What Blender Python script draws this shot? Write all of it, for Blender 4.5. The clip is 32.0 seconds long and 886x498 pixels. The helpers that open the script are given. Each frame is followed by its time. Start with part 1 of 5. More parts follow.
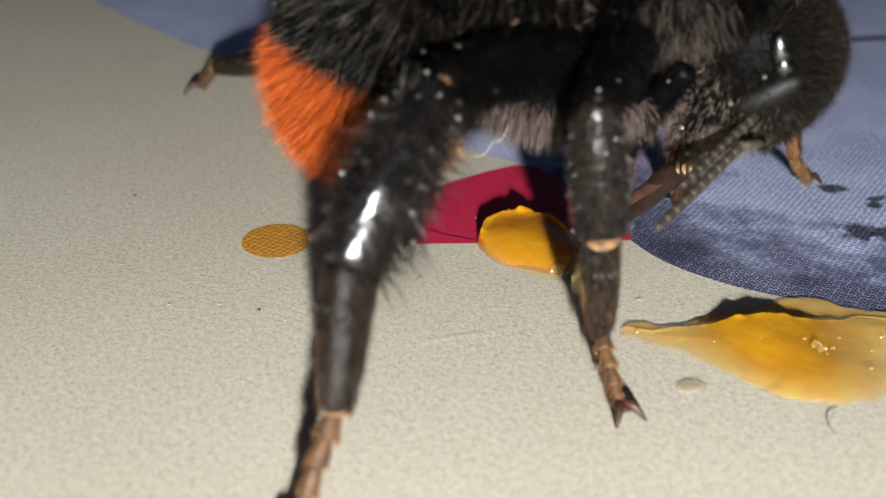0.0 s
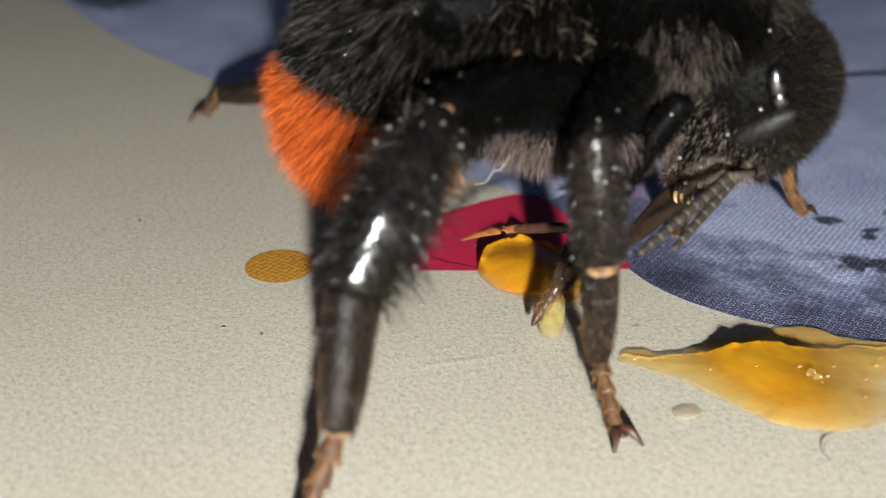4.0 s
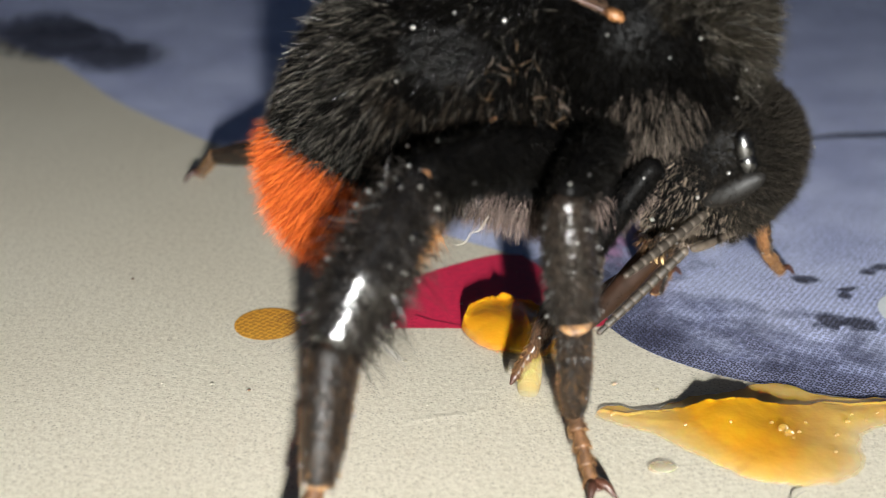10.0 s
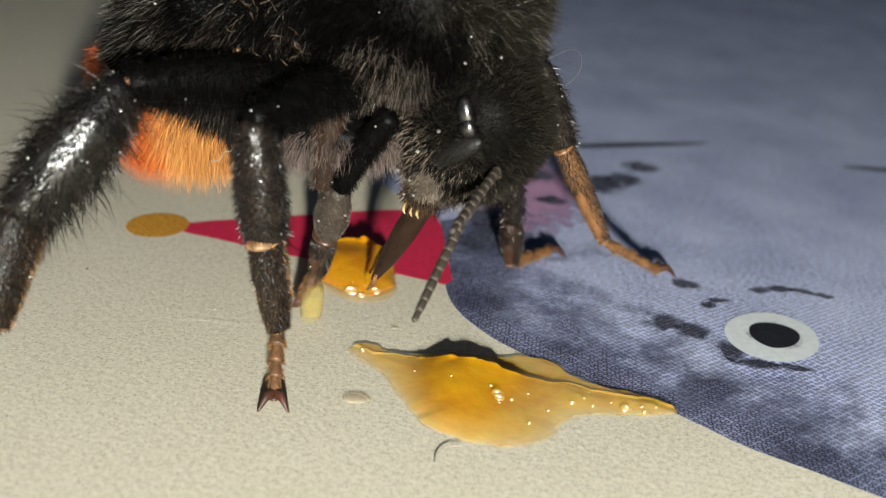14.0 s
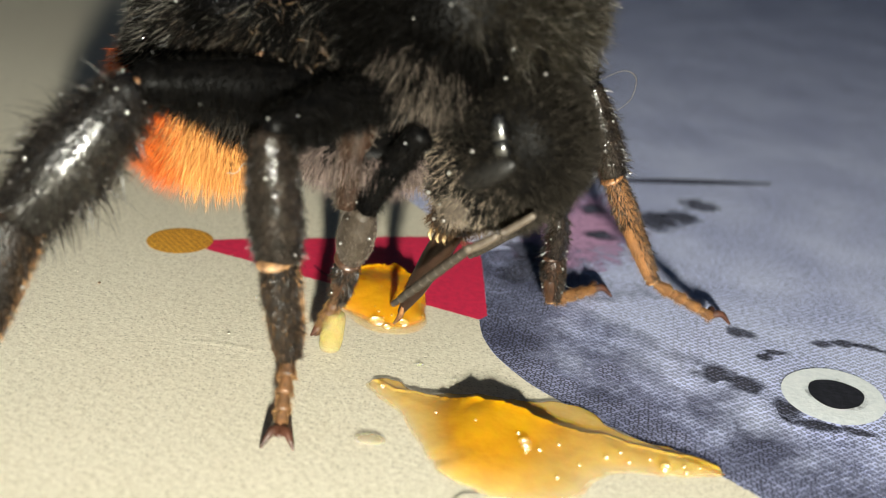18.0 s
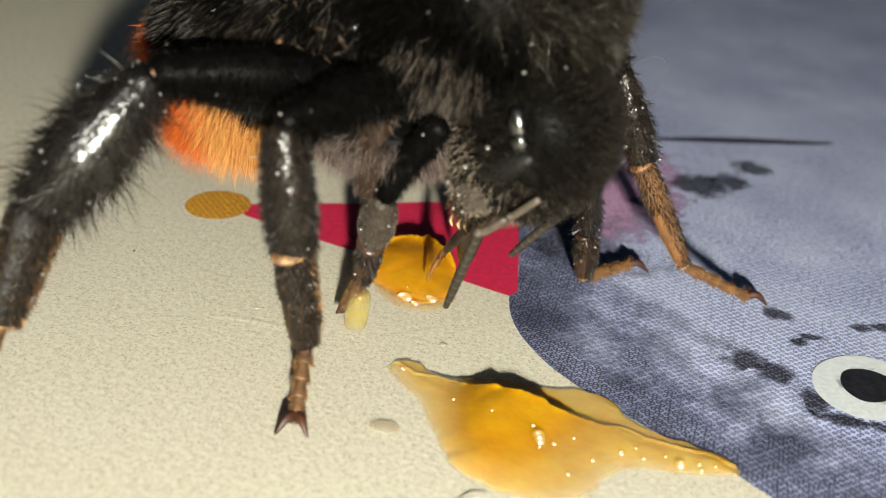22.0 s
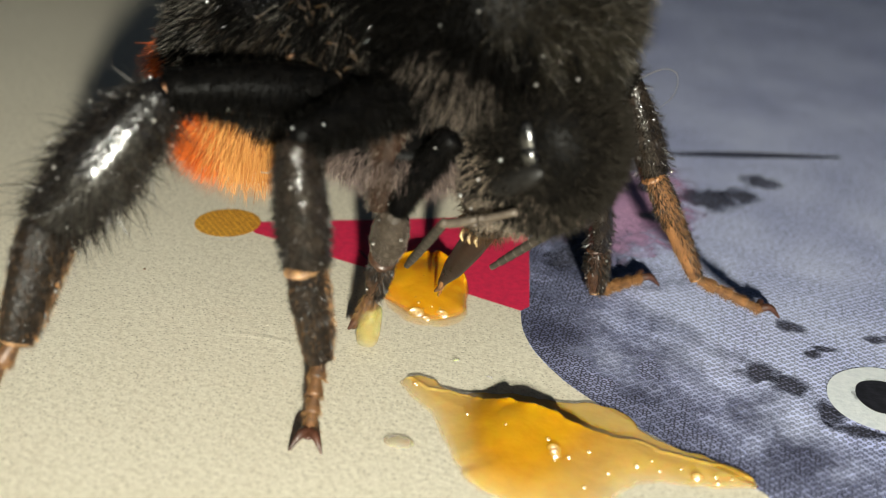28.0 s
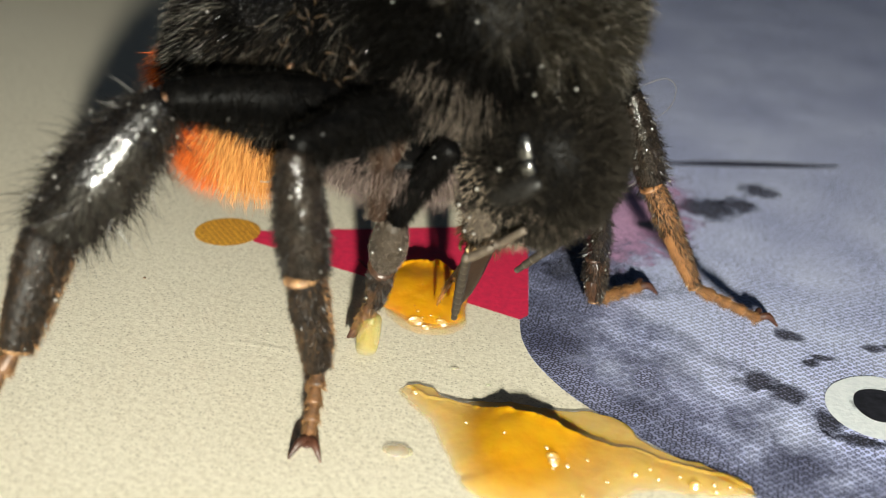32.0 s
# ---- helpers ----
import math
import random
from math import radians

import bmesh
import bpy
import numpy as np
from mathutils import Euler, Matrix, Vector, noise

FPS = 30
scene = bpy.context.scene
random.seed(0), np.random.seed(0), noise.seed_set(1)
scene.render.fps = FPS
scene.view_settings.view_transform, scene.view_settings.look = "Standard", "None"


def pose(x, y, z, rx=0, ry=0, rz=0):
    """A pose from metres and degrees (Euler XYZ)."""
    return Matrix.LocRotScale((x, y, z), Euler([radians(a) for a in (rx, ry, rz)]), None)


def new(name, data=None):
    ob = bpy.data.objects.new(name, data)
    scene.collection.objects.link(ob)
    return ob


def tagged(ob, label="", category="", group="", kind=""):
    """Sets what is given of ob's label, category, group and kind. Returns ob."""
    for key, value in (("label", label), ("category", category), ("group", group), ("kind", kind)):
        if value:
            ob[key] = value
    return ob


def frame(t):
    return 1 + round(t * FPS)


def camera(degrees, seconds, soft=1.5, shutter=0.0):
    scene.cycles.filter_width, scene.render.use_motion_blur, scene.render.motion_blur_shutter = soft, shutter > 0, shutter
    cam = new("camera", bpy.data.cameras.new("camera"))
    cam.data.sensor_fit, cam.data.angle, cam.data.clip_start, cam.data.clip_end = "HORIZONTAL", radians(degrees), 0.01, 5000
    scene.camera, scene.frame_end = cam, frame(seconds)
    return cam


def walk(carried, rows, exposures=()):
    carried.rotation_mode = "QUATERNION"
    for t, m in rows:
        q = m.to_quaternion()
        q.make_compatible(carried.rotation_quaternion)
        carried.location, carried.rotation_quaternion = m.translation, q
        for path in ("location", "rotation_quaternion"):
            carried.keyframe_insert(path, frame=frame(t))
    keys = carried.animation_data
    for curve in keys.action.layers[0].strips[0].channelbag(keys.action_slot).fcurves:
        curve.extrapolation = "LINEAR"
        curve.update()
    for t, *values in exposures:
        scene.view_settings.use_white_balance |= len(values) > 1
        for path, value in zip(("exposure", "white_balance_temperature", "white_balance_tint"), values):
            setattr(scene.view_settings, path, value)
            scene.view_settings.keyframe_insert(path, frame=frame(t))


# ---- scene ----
MM = 0.001


def mm(x, y, z, rx=0, ry=0, rz=0):
    """A pose from millimetres and degrees."""
    return pose(x * MM, y * MM, z * MM, rx, ry, rz)


cam = camera(40.0, 32.0, soft=0.75)
# seconds, place in mm, turn in degrees
CAMERA_ROWS = [
    (0, 2.716, -35.227, 17.146, 63.759, -0.531, -5.613),
    (0.5, 2.659, -35.541, 17.286, 64.028, -0.457, -5.517),
    (1, 2.637, -35.672, 17.353, 64.233, -0.501, -5.475),
    (1.5, 2.632, -35.720, 17.335, 64.401, -0.516, -5.549),
    (2, 2.606, -35.690, 17.272, 64.622, -0.515, -5.602),
    (2.5, 2.630, -35.612, 17.262, 64.715, -0.774, -5.428),
    (3, 2.585, -35.676, 17.253, 64.829, -0.909, -5.390),
    (3.5, 2.537, -35.695, 17.231, 64.936, -1.004, -5.371),
    (5.5, 2.804, -35.989, 17.348, 66.396, -1.133, -5.783),
    (6, 2.760, -36.010, 17.359, 66.509, -1.095, -5.692),
    (6.5, 2.732, -36.005, 17.258, 66.561, -1.157, -5.693),
    (7, 2.687, -36.094, 17.301, 66.532, -1.242, -5.701),
    (7.5, 2.693, -36.046, 17.248, 66.591, -1.292, -5.573),
    (8, 2.611, -36.103, 17.347, 66.498, -1.268, -5.598),
    (8.5, 2.718, -36.166, 17.367, 66.708, -1.263, -5.619),
    (9, 2.782, -36.412, 17.552, 67.240, -1.199, -5.592),
    (9.5, 2.873, -36.611, 17.686, 67.546, -1.178, -5.531),
    (10, 3.007, -36.765, 17.736, 67.928, -1.093, -5.421),
    (10.5, 3.753, -36.555, 17.430, 67.685, -1.347, -5.211),
    (11, 3.551, -36.754, 17.582, 68.314, -1.397, -5.220),
    (11.5, 3.546, -36.579, 17.387, 68.436, -1.510, -5.302),
    (12, 3.744, -36.664, 17.265, 67.854, -1.323, -5.075),
    (12.5, 7.416, -35.851, 17.075, 68.158, -1.355, -3.633),
    (13, 12.202, -37.258, 17.885, 68.770, -1.940, 2.650),
    (13.5, 16.754, -39.386, 17.619, 67.106, -2.946, 9.341),
    (14, 20.314, -38.738, 17.813, 67.087, -4.407, 13.813),
    (14.5, 21.692, -38.689, 18.091, 67.716, -5.101, 16.861),
    (15, 21.706, -39.202, 18.119, 68.456, -5.327, 18.025),
    (15.5, 21.894, -39.073, 18.052, 68.678, -5.516, 18.248),
    (17.5, 22.097, -39.101, 18.343, 68.604, -5.408, 18.513),
    (18, 20.517, -35.839, 16.673, 68.298, -6.022, 17.581),
    (18.5, 18.815, -32.796, 15.683, 67.438, -6.733, 17.812),
    (19, 18.972, -30.844, 15.121, 63.530, -7.330, 18.437),
    (19.5, 19.837, -30.883, 16.386, 64.844, -7.263, 18.753),
    (20, 19.857, -31.091, 16.428, 64.550, -7.176, 19.375),
    (20.5, 19.896, -31.169, 16.634, 64.913, -7.039, 19.343),
    (21, 20.069, -31.385, 16.852, 64.792, -6.832, 19.605),
    (21.5, 21.476, -33.505, 18.513, 63.840, -5.810, 21.079),
    (22, 21.648, -34.257, 18.767, 63.517, -5.440, 21.774),
    (22.5, 21.609, -34.220, 18.730, 63.702, -5.233, 21.827),
    (23, 21.516, -34.204, 18.600, 63.549, -5.233, 21.887),
    (23.5, 21.521, -34.242, 18.562, 63.623, -5.163, 21.889),
    (24, 21.464, -34.065, 18.558, 63.718, -5.133, 21.780),
    (24.5, 21.494, -34.128, 18.593, 63.943, -4.956, 21.810),
    (25, 21.560, -34.193, 18.678, 63.923, -4.892, 21.855),
    (25.5, 21.426, -34.157, 18.558, 63.820, -5.073, 21.779),
    (27.5, 21.503, -34.302, 18.578, 64.198, -4.870, 21.818),
    (28, 21.441, -34.359, 18.501, 64.573, -4.914, 21.684),
    (28.5, 21.517, -34.403, 18.523, 64.639, -4.865, 21.722),
    (29, 21.500, -34.410, 18.498, 64.565, -4.924, 21.721),
    (29.5, 21.489, -34.494, 18.612, 64.766, -4.946, 21.679),
    (30, 21.501, -34.465, 18.569, 64.693, -4.948, 21.771),
    (30.5, 21.626, -34.391, 18.946, 65.399, -4.858, 21.742),
    (31, 21.561, -34.454, 18.760, 65.354, -4.847, 21.635),
    (31.5, 21.542, -34.515, 18.632, 65.072, -4.862, 21.702),
    (32, 21.509, -34.451, 18.554, 64.994, -4.921, 21.698),
]
EXPOSURES = [(0, -0.42, 6000, 10), (3.5, -0.42, 6000, 10), (5.5, 0.09, 6000, 10), (11, 0.1, 6050, 10), (12, 0.2, 6050, 10), (13, 0.25, 6150, 10), (14, -0.2, 6250, 6), (15, 0.1, 6400, 5), (18, 0.2, 6600, 4), (19, -0.49, 6600, 4), (20, -0.42, 6600, 4), (21, -0.19, 6600, 4), (23, -0.29, 6600, 4), (28, -0.27, 6600, 4), (30, -0.22, 6600, 4), (31, -0.04, 6600, 4), (32, -0.07, 6600, 4)]
walk(cam, [(r[0], mm(*r[1:])) for r in CAMERA_ROWS], EXPOSURES)
cam.data.dof.use_dof, cam.data.dof.focus_distance, cam.data.dof.aperture_fstop = True, 0.0369, 92.0


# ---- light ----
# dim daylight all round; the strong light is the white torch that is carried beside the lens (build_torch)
world = bpy.data.worlds.new("sky")
scene.world = world
world.use_nodes = True
wn = world.node_tree
sky = wn.nodes.new("ShaderNodeTexSky")
sky.sky_type, sky.sun_disc = "NISHITA", False
sky.sun_elevation, sky.sun_rotation = radians(35), radians(200)
wn.links.new(sky.outputs[0], wn.nodes["Background"].inputs[0])
wn.nodes["Background"].inputs[1].default_value = 0.011
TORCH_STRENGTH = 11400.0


# ---- materials ----
def material(name):
    m = bpy.data.materials.new(name)
    m.use_nodes = True
    return m, m.node_tree.nodes, m.node_tree.links, m.node_tree.nodes["Principled BSDF"]


def tex(nodes, links, kind, scale, detail=3.0, rough=0.6):
    """A noise or voronoi texture in object space; scale is in features per mm."""
    co = nodes.new("ShaderNodeTexCoord")
    n = nodes.new(kind)
    n.inputs["Scale"].default_value = scale / MM
    if kind == "ShaderNodeTexNoise":
        n.inputs["Detail"].default_value, n.inputs["Roughness"].default_value = detail, rough
    links.new(co.outputs["Object"], n.inputs["Vector"])
    return n


def ramp(nodes, links, socket, stops):
    r = nodes.new("ShaderNodeValToRGB")
    while len(r.color_ramp.elements) < len(stops):
        r.color_ramp.elements.new(0.5)
    for el, (p, c) in zip(r.color_ramp.elements, stops):
        el.position, el.color = p, (*c, 1) if len(c) == 3 else c
    links.new(socket, r.inputs[0])
    return r.outputs[0]


def mix(nodes, links, fac, a, b, blend="MIX"):
    m = nodes.new("ShaderNodeMix")
    m.data_type, m.blend_type = "RGBA", blend
    for sock, v in ((m.inputs[0], fac), (m.inputs[6], a), (m.inputs[7], b)):
        if isinstance(v, (int, float)):
            sock.default_value = v
        elif isinstance(v, tuple):
            sock.default_value = (*v, 1)
        else:
            links.new(v, sock)
    return m.outputs[2]


def bump(nodes, links, bsdf, socket, strength, dist):
    b = nodes.new("ShaderNodeBump")
    b.inputs["Strength"].default_value, b.inputs["Distance"].default_value = strength, dist * MM
    links.new(socket, b.inputs["Height"])
    links.new(b.outputs[0], bsdf.inputs["Normal"])


def paper_material():
    m, n, l, b = material("paper")
    big = tex(n, l, "ShaderNodeTexNoise", 0.05, 4)
    fine = tex(n, l, "ShaderNodeTexNoise", 5.0, 5, 0.7)
    col = ramp(n, l, big.outputs[0], [(0.3, (0.66, 0.60, 0.47)), (0.7, (0.74, 0.69, 0.56))])
    col = mix(n, l, 0.35, col, ramp(n, l, fine.outputs[0], [(0.35, (0.45, 0.40, 0.30)), (0.55, (1, 1, 1))]), "MULTIPLY")
    # shade inside the paper's small pits, put into the colour as dark dots
    pit_shade = tex(n, l, "ShaderNodeTexVoronoi", 6.5)
    pit_shade.voronoi_dimensions = "2D"
    patchy = ramp(n, l, tex(n, l, "ShaderNodeTexNoise", 2.2, 2).outputs[0], [(0.4, (0.12,) * 3), (0.6, (0.5,) * 3)])
    col = mix(n, l, patchy, col, mix(n, l, 1.0, col, ramp(n, l, pit_shade.outputs["Distance"], [(0.08, (0.2, 0.17, 0.12)), (0.26, (1, 1, 1))]), "MULTIPLY"))
    l.new(col, b.inputs["Base Color"])
    b.inputs["Roughness"].default_value = 0.75
    bump(n, l, b, tex(n, l, "ShaderNodeTexNoise", 6.0, 4, 0.65).outputs[0], 0.35, 0.06)
    return m


def ink_material(name, light, dark, dot, pitch, big_scale=0.12, cover=(0.35, 0.7), fade=None, net=(0.9, 0.55), dot_size=0.36, hole=0.45):
    """Halftone print: dark dots on a light tint, heavier where a large pattern is dark. fade: "spot" thins the ink from the middle of a patch outwards, "edge" from one side of a strip to the other."""
    m, n, l, b = material(name)
    big = tex(n, l, "ShaderNodeTexNoise", big_scale, 4, 0.6)
    cell = tex(n, l, "ShaderNodeTexVoronoi", 1 / pitch)
    cell.voronoi_dimensions = "2D"
    cell.inputs["Randomness"].default_value = 0.28
    turn = n.new("ShaderNodeMapping")
    turn.inputs["Rotation"].default_value = (0, 0, radians(38))
    l.new(cell.inputs["Vector"].links[0].from_socket, turn.inputs["Vector"])
    l.new(turn.outputs[0], cell.inputs["Vector"])
    level = big.outputs[0]
    if fade:
        co = n.new("ShaderNodeTexCoord")
        if fade == "spot":
            off = n.new("ShaderNodeVectorMath")
            off.operation = "SUBTRACT"
            off.inputs[1].default_value = (0.5, 0.5, 0.0)
            l.new(co.outputs["Generated"], off.inputs[0])
            plane = n.new("ShaderNodeVectorMath")
            plane.operation = "MULTIPLY"
            plane.inputs[1].default_value = (1, 1, 0)
            l.new(off.outputs[0], plane.inputs[0])
            far = n.new("ShaderNodeVectorMath")
            far.operation = "LENGTH"
            l.new(plane.outputs[0], far.inputs[0])
            away, rag, weight, stops = far.outputs["Value"], tex(n, l, "ShaderNodeTexNoise", 1.6, 3), 0.7, [(0.5, (1,) * 3), (0.8, (0,) * 3)]
        else:
            sep = n.new("ShaderNodeSeparateXYZ")
            l.new(co.outputs["UV"], sep.inputs[0])
            away, rag, weight, stops = sep.outputs[1], tex(n, l, "ShaderNodeTexNoise", 0.55, 4, 0.65), 1.9, [(0.95, (0.98,) * 3), (1.75, (0,) * 3)]
        add = n.new("ShaderNodeMath")
        add.operation = "MULTIPLY_ADD"
        l.new(rag.outputs[0], add.inputs[0])
        add.inputs[1].default_value = weight
        l.new(away, add.inputs[2])
        half = n.new("ShaderNodeMath")
        half.operation = "MULTIPLY"
        half.inputs[1].default_value = 0.5
        l.new(add.outputs[0], half.inputs[0])
        l.new(ramp(n, l, half.outputs[0], [(p / 2, c) for p, c in stops]), b.inputs["Alpha"])
    tint = ramp(n, l, level, [(cover[0], dark), (cover[1], light)])
    amount = ramp(n, l, level, [(cover[0], (net[0],) * 3), (cover[1], (net[1],) * 3)])
    ring = ramp(n, l, cell.outputs["Distance"], [(0.0, (hole,) * 3), (dot_size - 0.24, (hole,) * 3), (dot_size - 0.16, (1,) * 3), (dot_size - 0.02, (1,) * 3), (dot_size + 0.09, (0.04,) * 3), (0.75, (0.0,) * 3)])
    grey = mix(n, l, 1.0, ring, amount, "MULTIPLY")
    col = mix(n, l, grey, tint, dot)
    l.new(col, b.inputs["Base Color"])
    b.inputs["Roughness"].default_value = 0.6
    bump(n, l, b, tex(n, l, "ShaderNodeTexNoise", 6.0, 4, 0.65).outputs[0], 0.35, 0.04)
    return m


def plain_ink(name, colour, other, scale=4.0):
    m, n, l, b = material(name)
    f = tex(n, l, "ShaderNodeTexNoise", scale, 4, 0.7)
    l.new(ramp(n, l, f.outputs[0], [(0.35, other), (0.6, colour)]), b.inputs["Base Color"])
    b.inputs["Roughness"].default_value = 0.55
    bump(n, l, b, tex(n, l, "ShaderNodeTexNoise", 6.0, 4, 0.65).outputs[0], 0.4, 0.04)
    return m


def fur_material(name, root, tip, rough=0.55, spread=0.05):
    m, n, l, b = material(name)
    geo = n.new("ShaderNodeNewGeometry")
    col = ramp(n, l, geo.outputs["Random Per Island"], [(0.0, root), (1.0, tip)])
    l.new(col, b.inputs["Base Color"])
    b.inputs["Roughness"].default_value = rough
    b.inputs["Specular IOR Level"].default_value = spread
    return m


def skin_material(name, colour, other, rough=0.25, scale=3.0, relief=0.3, shine=0.5, grain=4.0, depth=0.04, ior=1.5):
    m, n, l, b = material(name)
    f = tex(n, l, "ShaderNodeTexNoise", scale, 4, 0.6)
    l.new(ramp(n, l, f.outputs[0], [(0.3, other), (0.65, colour)]), b.inputs["Base Color"])
    b.inputs["Specular IOR Level"].default_value = shine
    l.new(ramp(n, l, f.outputs[0], [(0.3, (rough + 0.12,) * 3), (0.7, (rough,) * 3)]), b.inputs["Roughness"])
    b.inputs["IOR"].default_value = ior
    bump(n, l, b, tex(n, l, "ShaderNodeTexNoise", scale * grain, 3).outputs[0], relief, depth)
    return m


def honey_material(name, deep, thin, depth, clear=0.45, solid=0.8):
    """Amber, paler and clearer where the layer is thin; depth in mm."""
    m, n, l, b = material(name)
    co = n.new("ShaderNodeTexCoord")
    sep = n.new("ShaderNodeSeparateXYZ")
    l.new(co.outputs["Object"], sep.inputs[0])
    mul = n.new("ShaderNodeMath")
    mul.operation = "MULTIPLY"
    mul.inputs[1].default_value = 1 / (depth * MM)
    l.new(sep.outputs[2], mul.inputs[0])
    cloud = tex(n, l, "ShaderNodeTexNoise", 1.1, 5, 0.65)
    col = ramp(n, l, mul.outputs[0], [(0.08, thin), (0.58, deep)])
    col = mix(n, l, 0.5, col, ramp(n, l, cloud.outputs[0], [(0.36, (0.84, 0.66, 0.3)), (0.6, (1, 1, 1))]), "MULTIPLY")
    l.new(col, b.inputs["Base Color"])
    b.inputs["Roughness"].default_value = 0.05
    b.inputs["IOR"].default_value = 1.48
    b.inputs["Subsurface Weight"].default_value = 0.5
    b.inputs["Subsurface Radius"].default_value = (1.0, 0.5, 0.1)
    b.inputs["Subsurface Scale"].default_value = 0.35 * MM
    b.inputs["Transmission Weight"].default_value = clear
    l.new(ramp(n, l, mul.outputs[0], [(0.0, (0.0,) * 3), (0.04, (0.2,) * 3), (0.22, (solid * 0.66,) * 3), (0.8, (solid,) * 3)]), b.inputs["Alpha"])
    bump(n, l, b, tex(n, l, "ShaderNodeTexNoise", 1.1, 3, 0.5).outputs[0], 0.4, 0.14)
    return m


PAPER = paper_material()
BLUE_TONES = ((0.70, 0.75, 1.0), (0.58, 0.63, 0.93), (0.02, 0.02, 0.06), 0.188, 0.2, (0.32, 0.66))
BAND_TONES = ((0.38, 0.405, 0.62), (0.12, 0.127, 0.22), (0.003, 0.003, 0.009), 0.188, 0.35, (0.36, 0.64))
BLUE = ink_material("blue_print", *BLUE_TONES, hole=0.25)
SPECKLE_INK = ink_material("speckle_print", (0.26, 0.27, 0.40), (0.13, 0.135, 0.20), (0.004, 0.004, 0.009), 0.16, 0.4, fade="spot", net=(1.0, 0.95), dot_size=0.46, hole=0.8)
SHADE_INK = ink_material("shade_print", *BAND_TONES, fade="edge", net=(1.0, 0.95), dot_size=0.42, hole=0.25)
DARK_INK = ink_material("dark_print", (0.10, 0.10, 0.16), (0.04, 0.04, 0.07), (0.01, 0.01, 0.02), 0.2)
PINK = ink_material("pink_print", (0.86, 0.44, 0.66), (0.68, 0.42, 0.66), (0.10, 0.05, 0.12), 0.165, fade="spot")
RED = plain_ink("red_print", (0.66, 0.02, 0.075), (0.50, 0.015, 0.06))
ORANGE = ink_material("orange_print", (0.78, 0.42, 0.05), (0.70, 0.34, 0.03), (0.30, 0.10, 0.01), 0.2)
WHITE_INK = plain_ink("white_print", (0.76, 0.79, 0.80), (0.66, 0.70, 0.72))
CREASE_SHADE = plain_ink("crease_shade_red", (0.16, 0.004, 0.018), (0.25, 0.008, 0.03))
BLACK_INK = plain_ink("black_print", (0.006, 0.006, 0.009), (0.02, 0.02, 0.028))
TABLE = plain_ink("table_paint", (0.5, 0.48, 0.44), (0.42, 0.4, 0.36), 0.1)
BLACK_FUR = fur_material("black_fur", (0.0006, 0.0006, 0.0006), (0.0031, 0.0027, 0.0022), 0.5, 0.03)
DUSTY_FUR = fur_material("dusty_fur", (0.0018, 0.0016, 0.0012), (0.022, 0.018, 0.012), 0.45, 0.15)
GREY_FUR = fur_material("grey_fur", (0.005, 0.004, 0.0033), (0.125, 0.101, 0.082))
PINKISH_FUR = fur_material("pinkish_fur", (0.016, 0.012, 0.0105), (0.17, 0.128, 0.112))
ORANGE_FUR = fur_material("orange_fur", (0.13, 0.007, 0.002), (0.66, 0.15, 0.024), 0.5)
YELLOW_FUR = fur_material("yellow_fur", (0.20, 0.06, 0.012), (0.57, 0.28, 0.085), 0.5)
LEG_HAIR = fur_material("leg_hair", (0.002, 0.0018, 0.0015), (0.018, 0.014, 0.011), 0.35, 0.25)
PALE_FUR = fur_material("pale_hair", (0.012, 0.011, 0.009), (0.13, 0.115, 0.095), 0.4, 0.25)
UMBER_FUR = fur_material("umber_fur", (0.003, 0.0025, 0.0019), (0.058, 0.043, 0.03), 0.45, 0.15)
STRAW = skin_material("straw_debris", (0.055, 0.03, 0.011), (0.007, 0.004, 0.0025), 0.4, 2.0)
WET_FUR = fur_material("wet_fur", (0.0006, 0.0005, 0.0005), (0.003, 0.0026, 0.0022), 0.18, 0.6)
HEAD_FUR = fur_material("head_fur", (0.001, 0.0009, 0.0008), (0.026, 0.022, 0.017))
FACE_FUR = fur_material("face_fur", (0.012, 0.0097, 0.0075), (0.2, 0.16, 0.122))
BROWN_HAIR = fur_material("brown_hair", (0.012, 0.008, 0.005), (0.085, 0.048, 0.024), 0.5)
AMBER_HAIR = fur_material("amber_hair", (0.05, 0.026, 0.011), (0.25, 0.135, 0.055), 0.5)
TAN_HAIR = fur_material("tan_hair", (0.20, 0.09, 0.035), (0.55, 0.31, 0.14), 0.5)
SKIN = skin_material("black_chitin", (0.0012, 0.0012, 0.0013), (0.003, 0.0027, 0.0025), 0.3, 3.0, 0.3, 0.03)
GLOSS_SKIN = skin_material("glossy_black_chitin", (0.0012, 0.0012, 0.0013), (0.003, 0.0027, 0.0025), 0.16, 3.0, 1.0, 0.09, 1.8, 0.2)
LEG_SKIN = skin_material("dark_brown_chitin", (0.004, 0.0032, 0.0026), (0.02, 0.0145, 0.011), 0.14, 2.6, 0.7, 0.3, 1.2, 0.12)
SHIN_SKIN = skin_material("glossy_shin_chitin", (0.002, 0.0018, 0.0017), (0.006, 0.0048, 0.004), 0.17, 1.3, 0.6, 1.0, 2.6, 0.07)
FOOT_SKIN = skin_material("dull_brown_chitin", (0.003, 0.0024, 0.002), (0.008, 0.0058, 0.0042), 0.3, 3.0, 1.0, 0.3, 2.0, 0.09)
BULB_SKIN = skin_material("bulb_chitin", (0.045, 0.035, 0.026), (0.018, 0.013, 0.009), 0.4, 2.5, 0.8, 0.25, 3.0, 0.08)
BROWN_SKIN = skin_material("brown_chitin", (0.07, 0.03, 0.014), (0.02, 0.01, 0.006), 0.3)
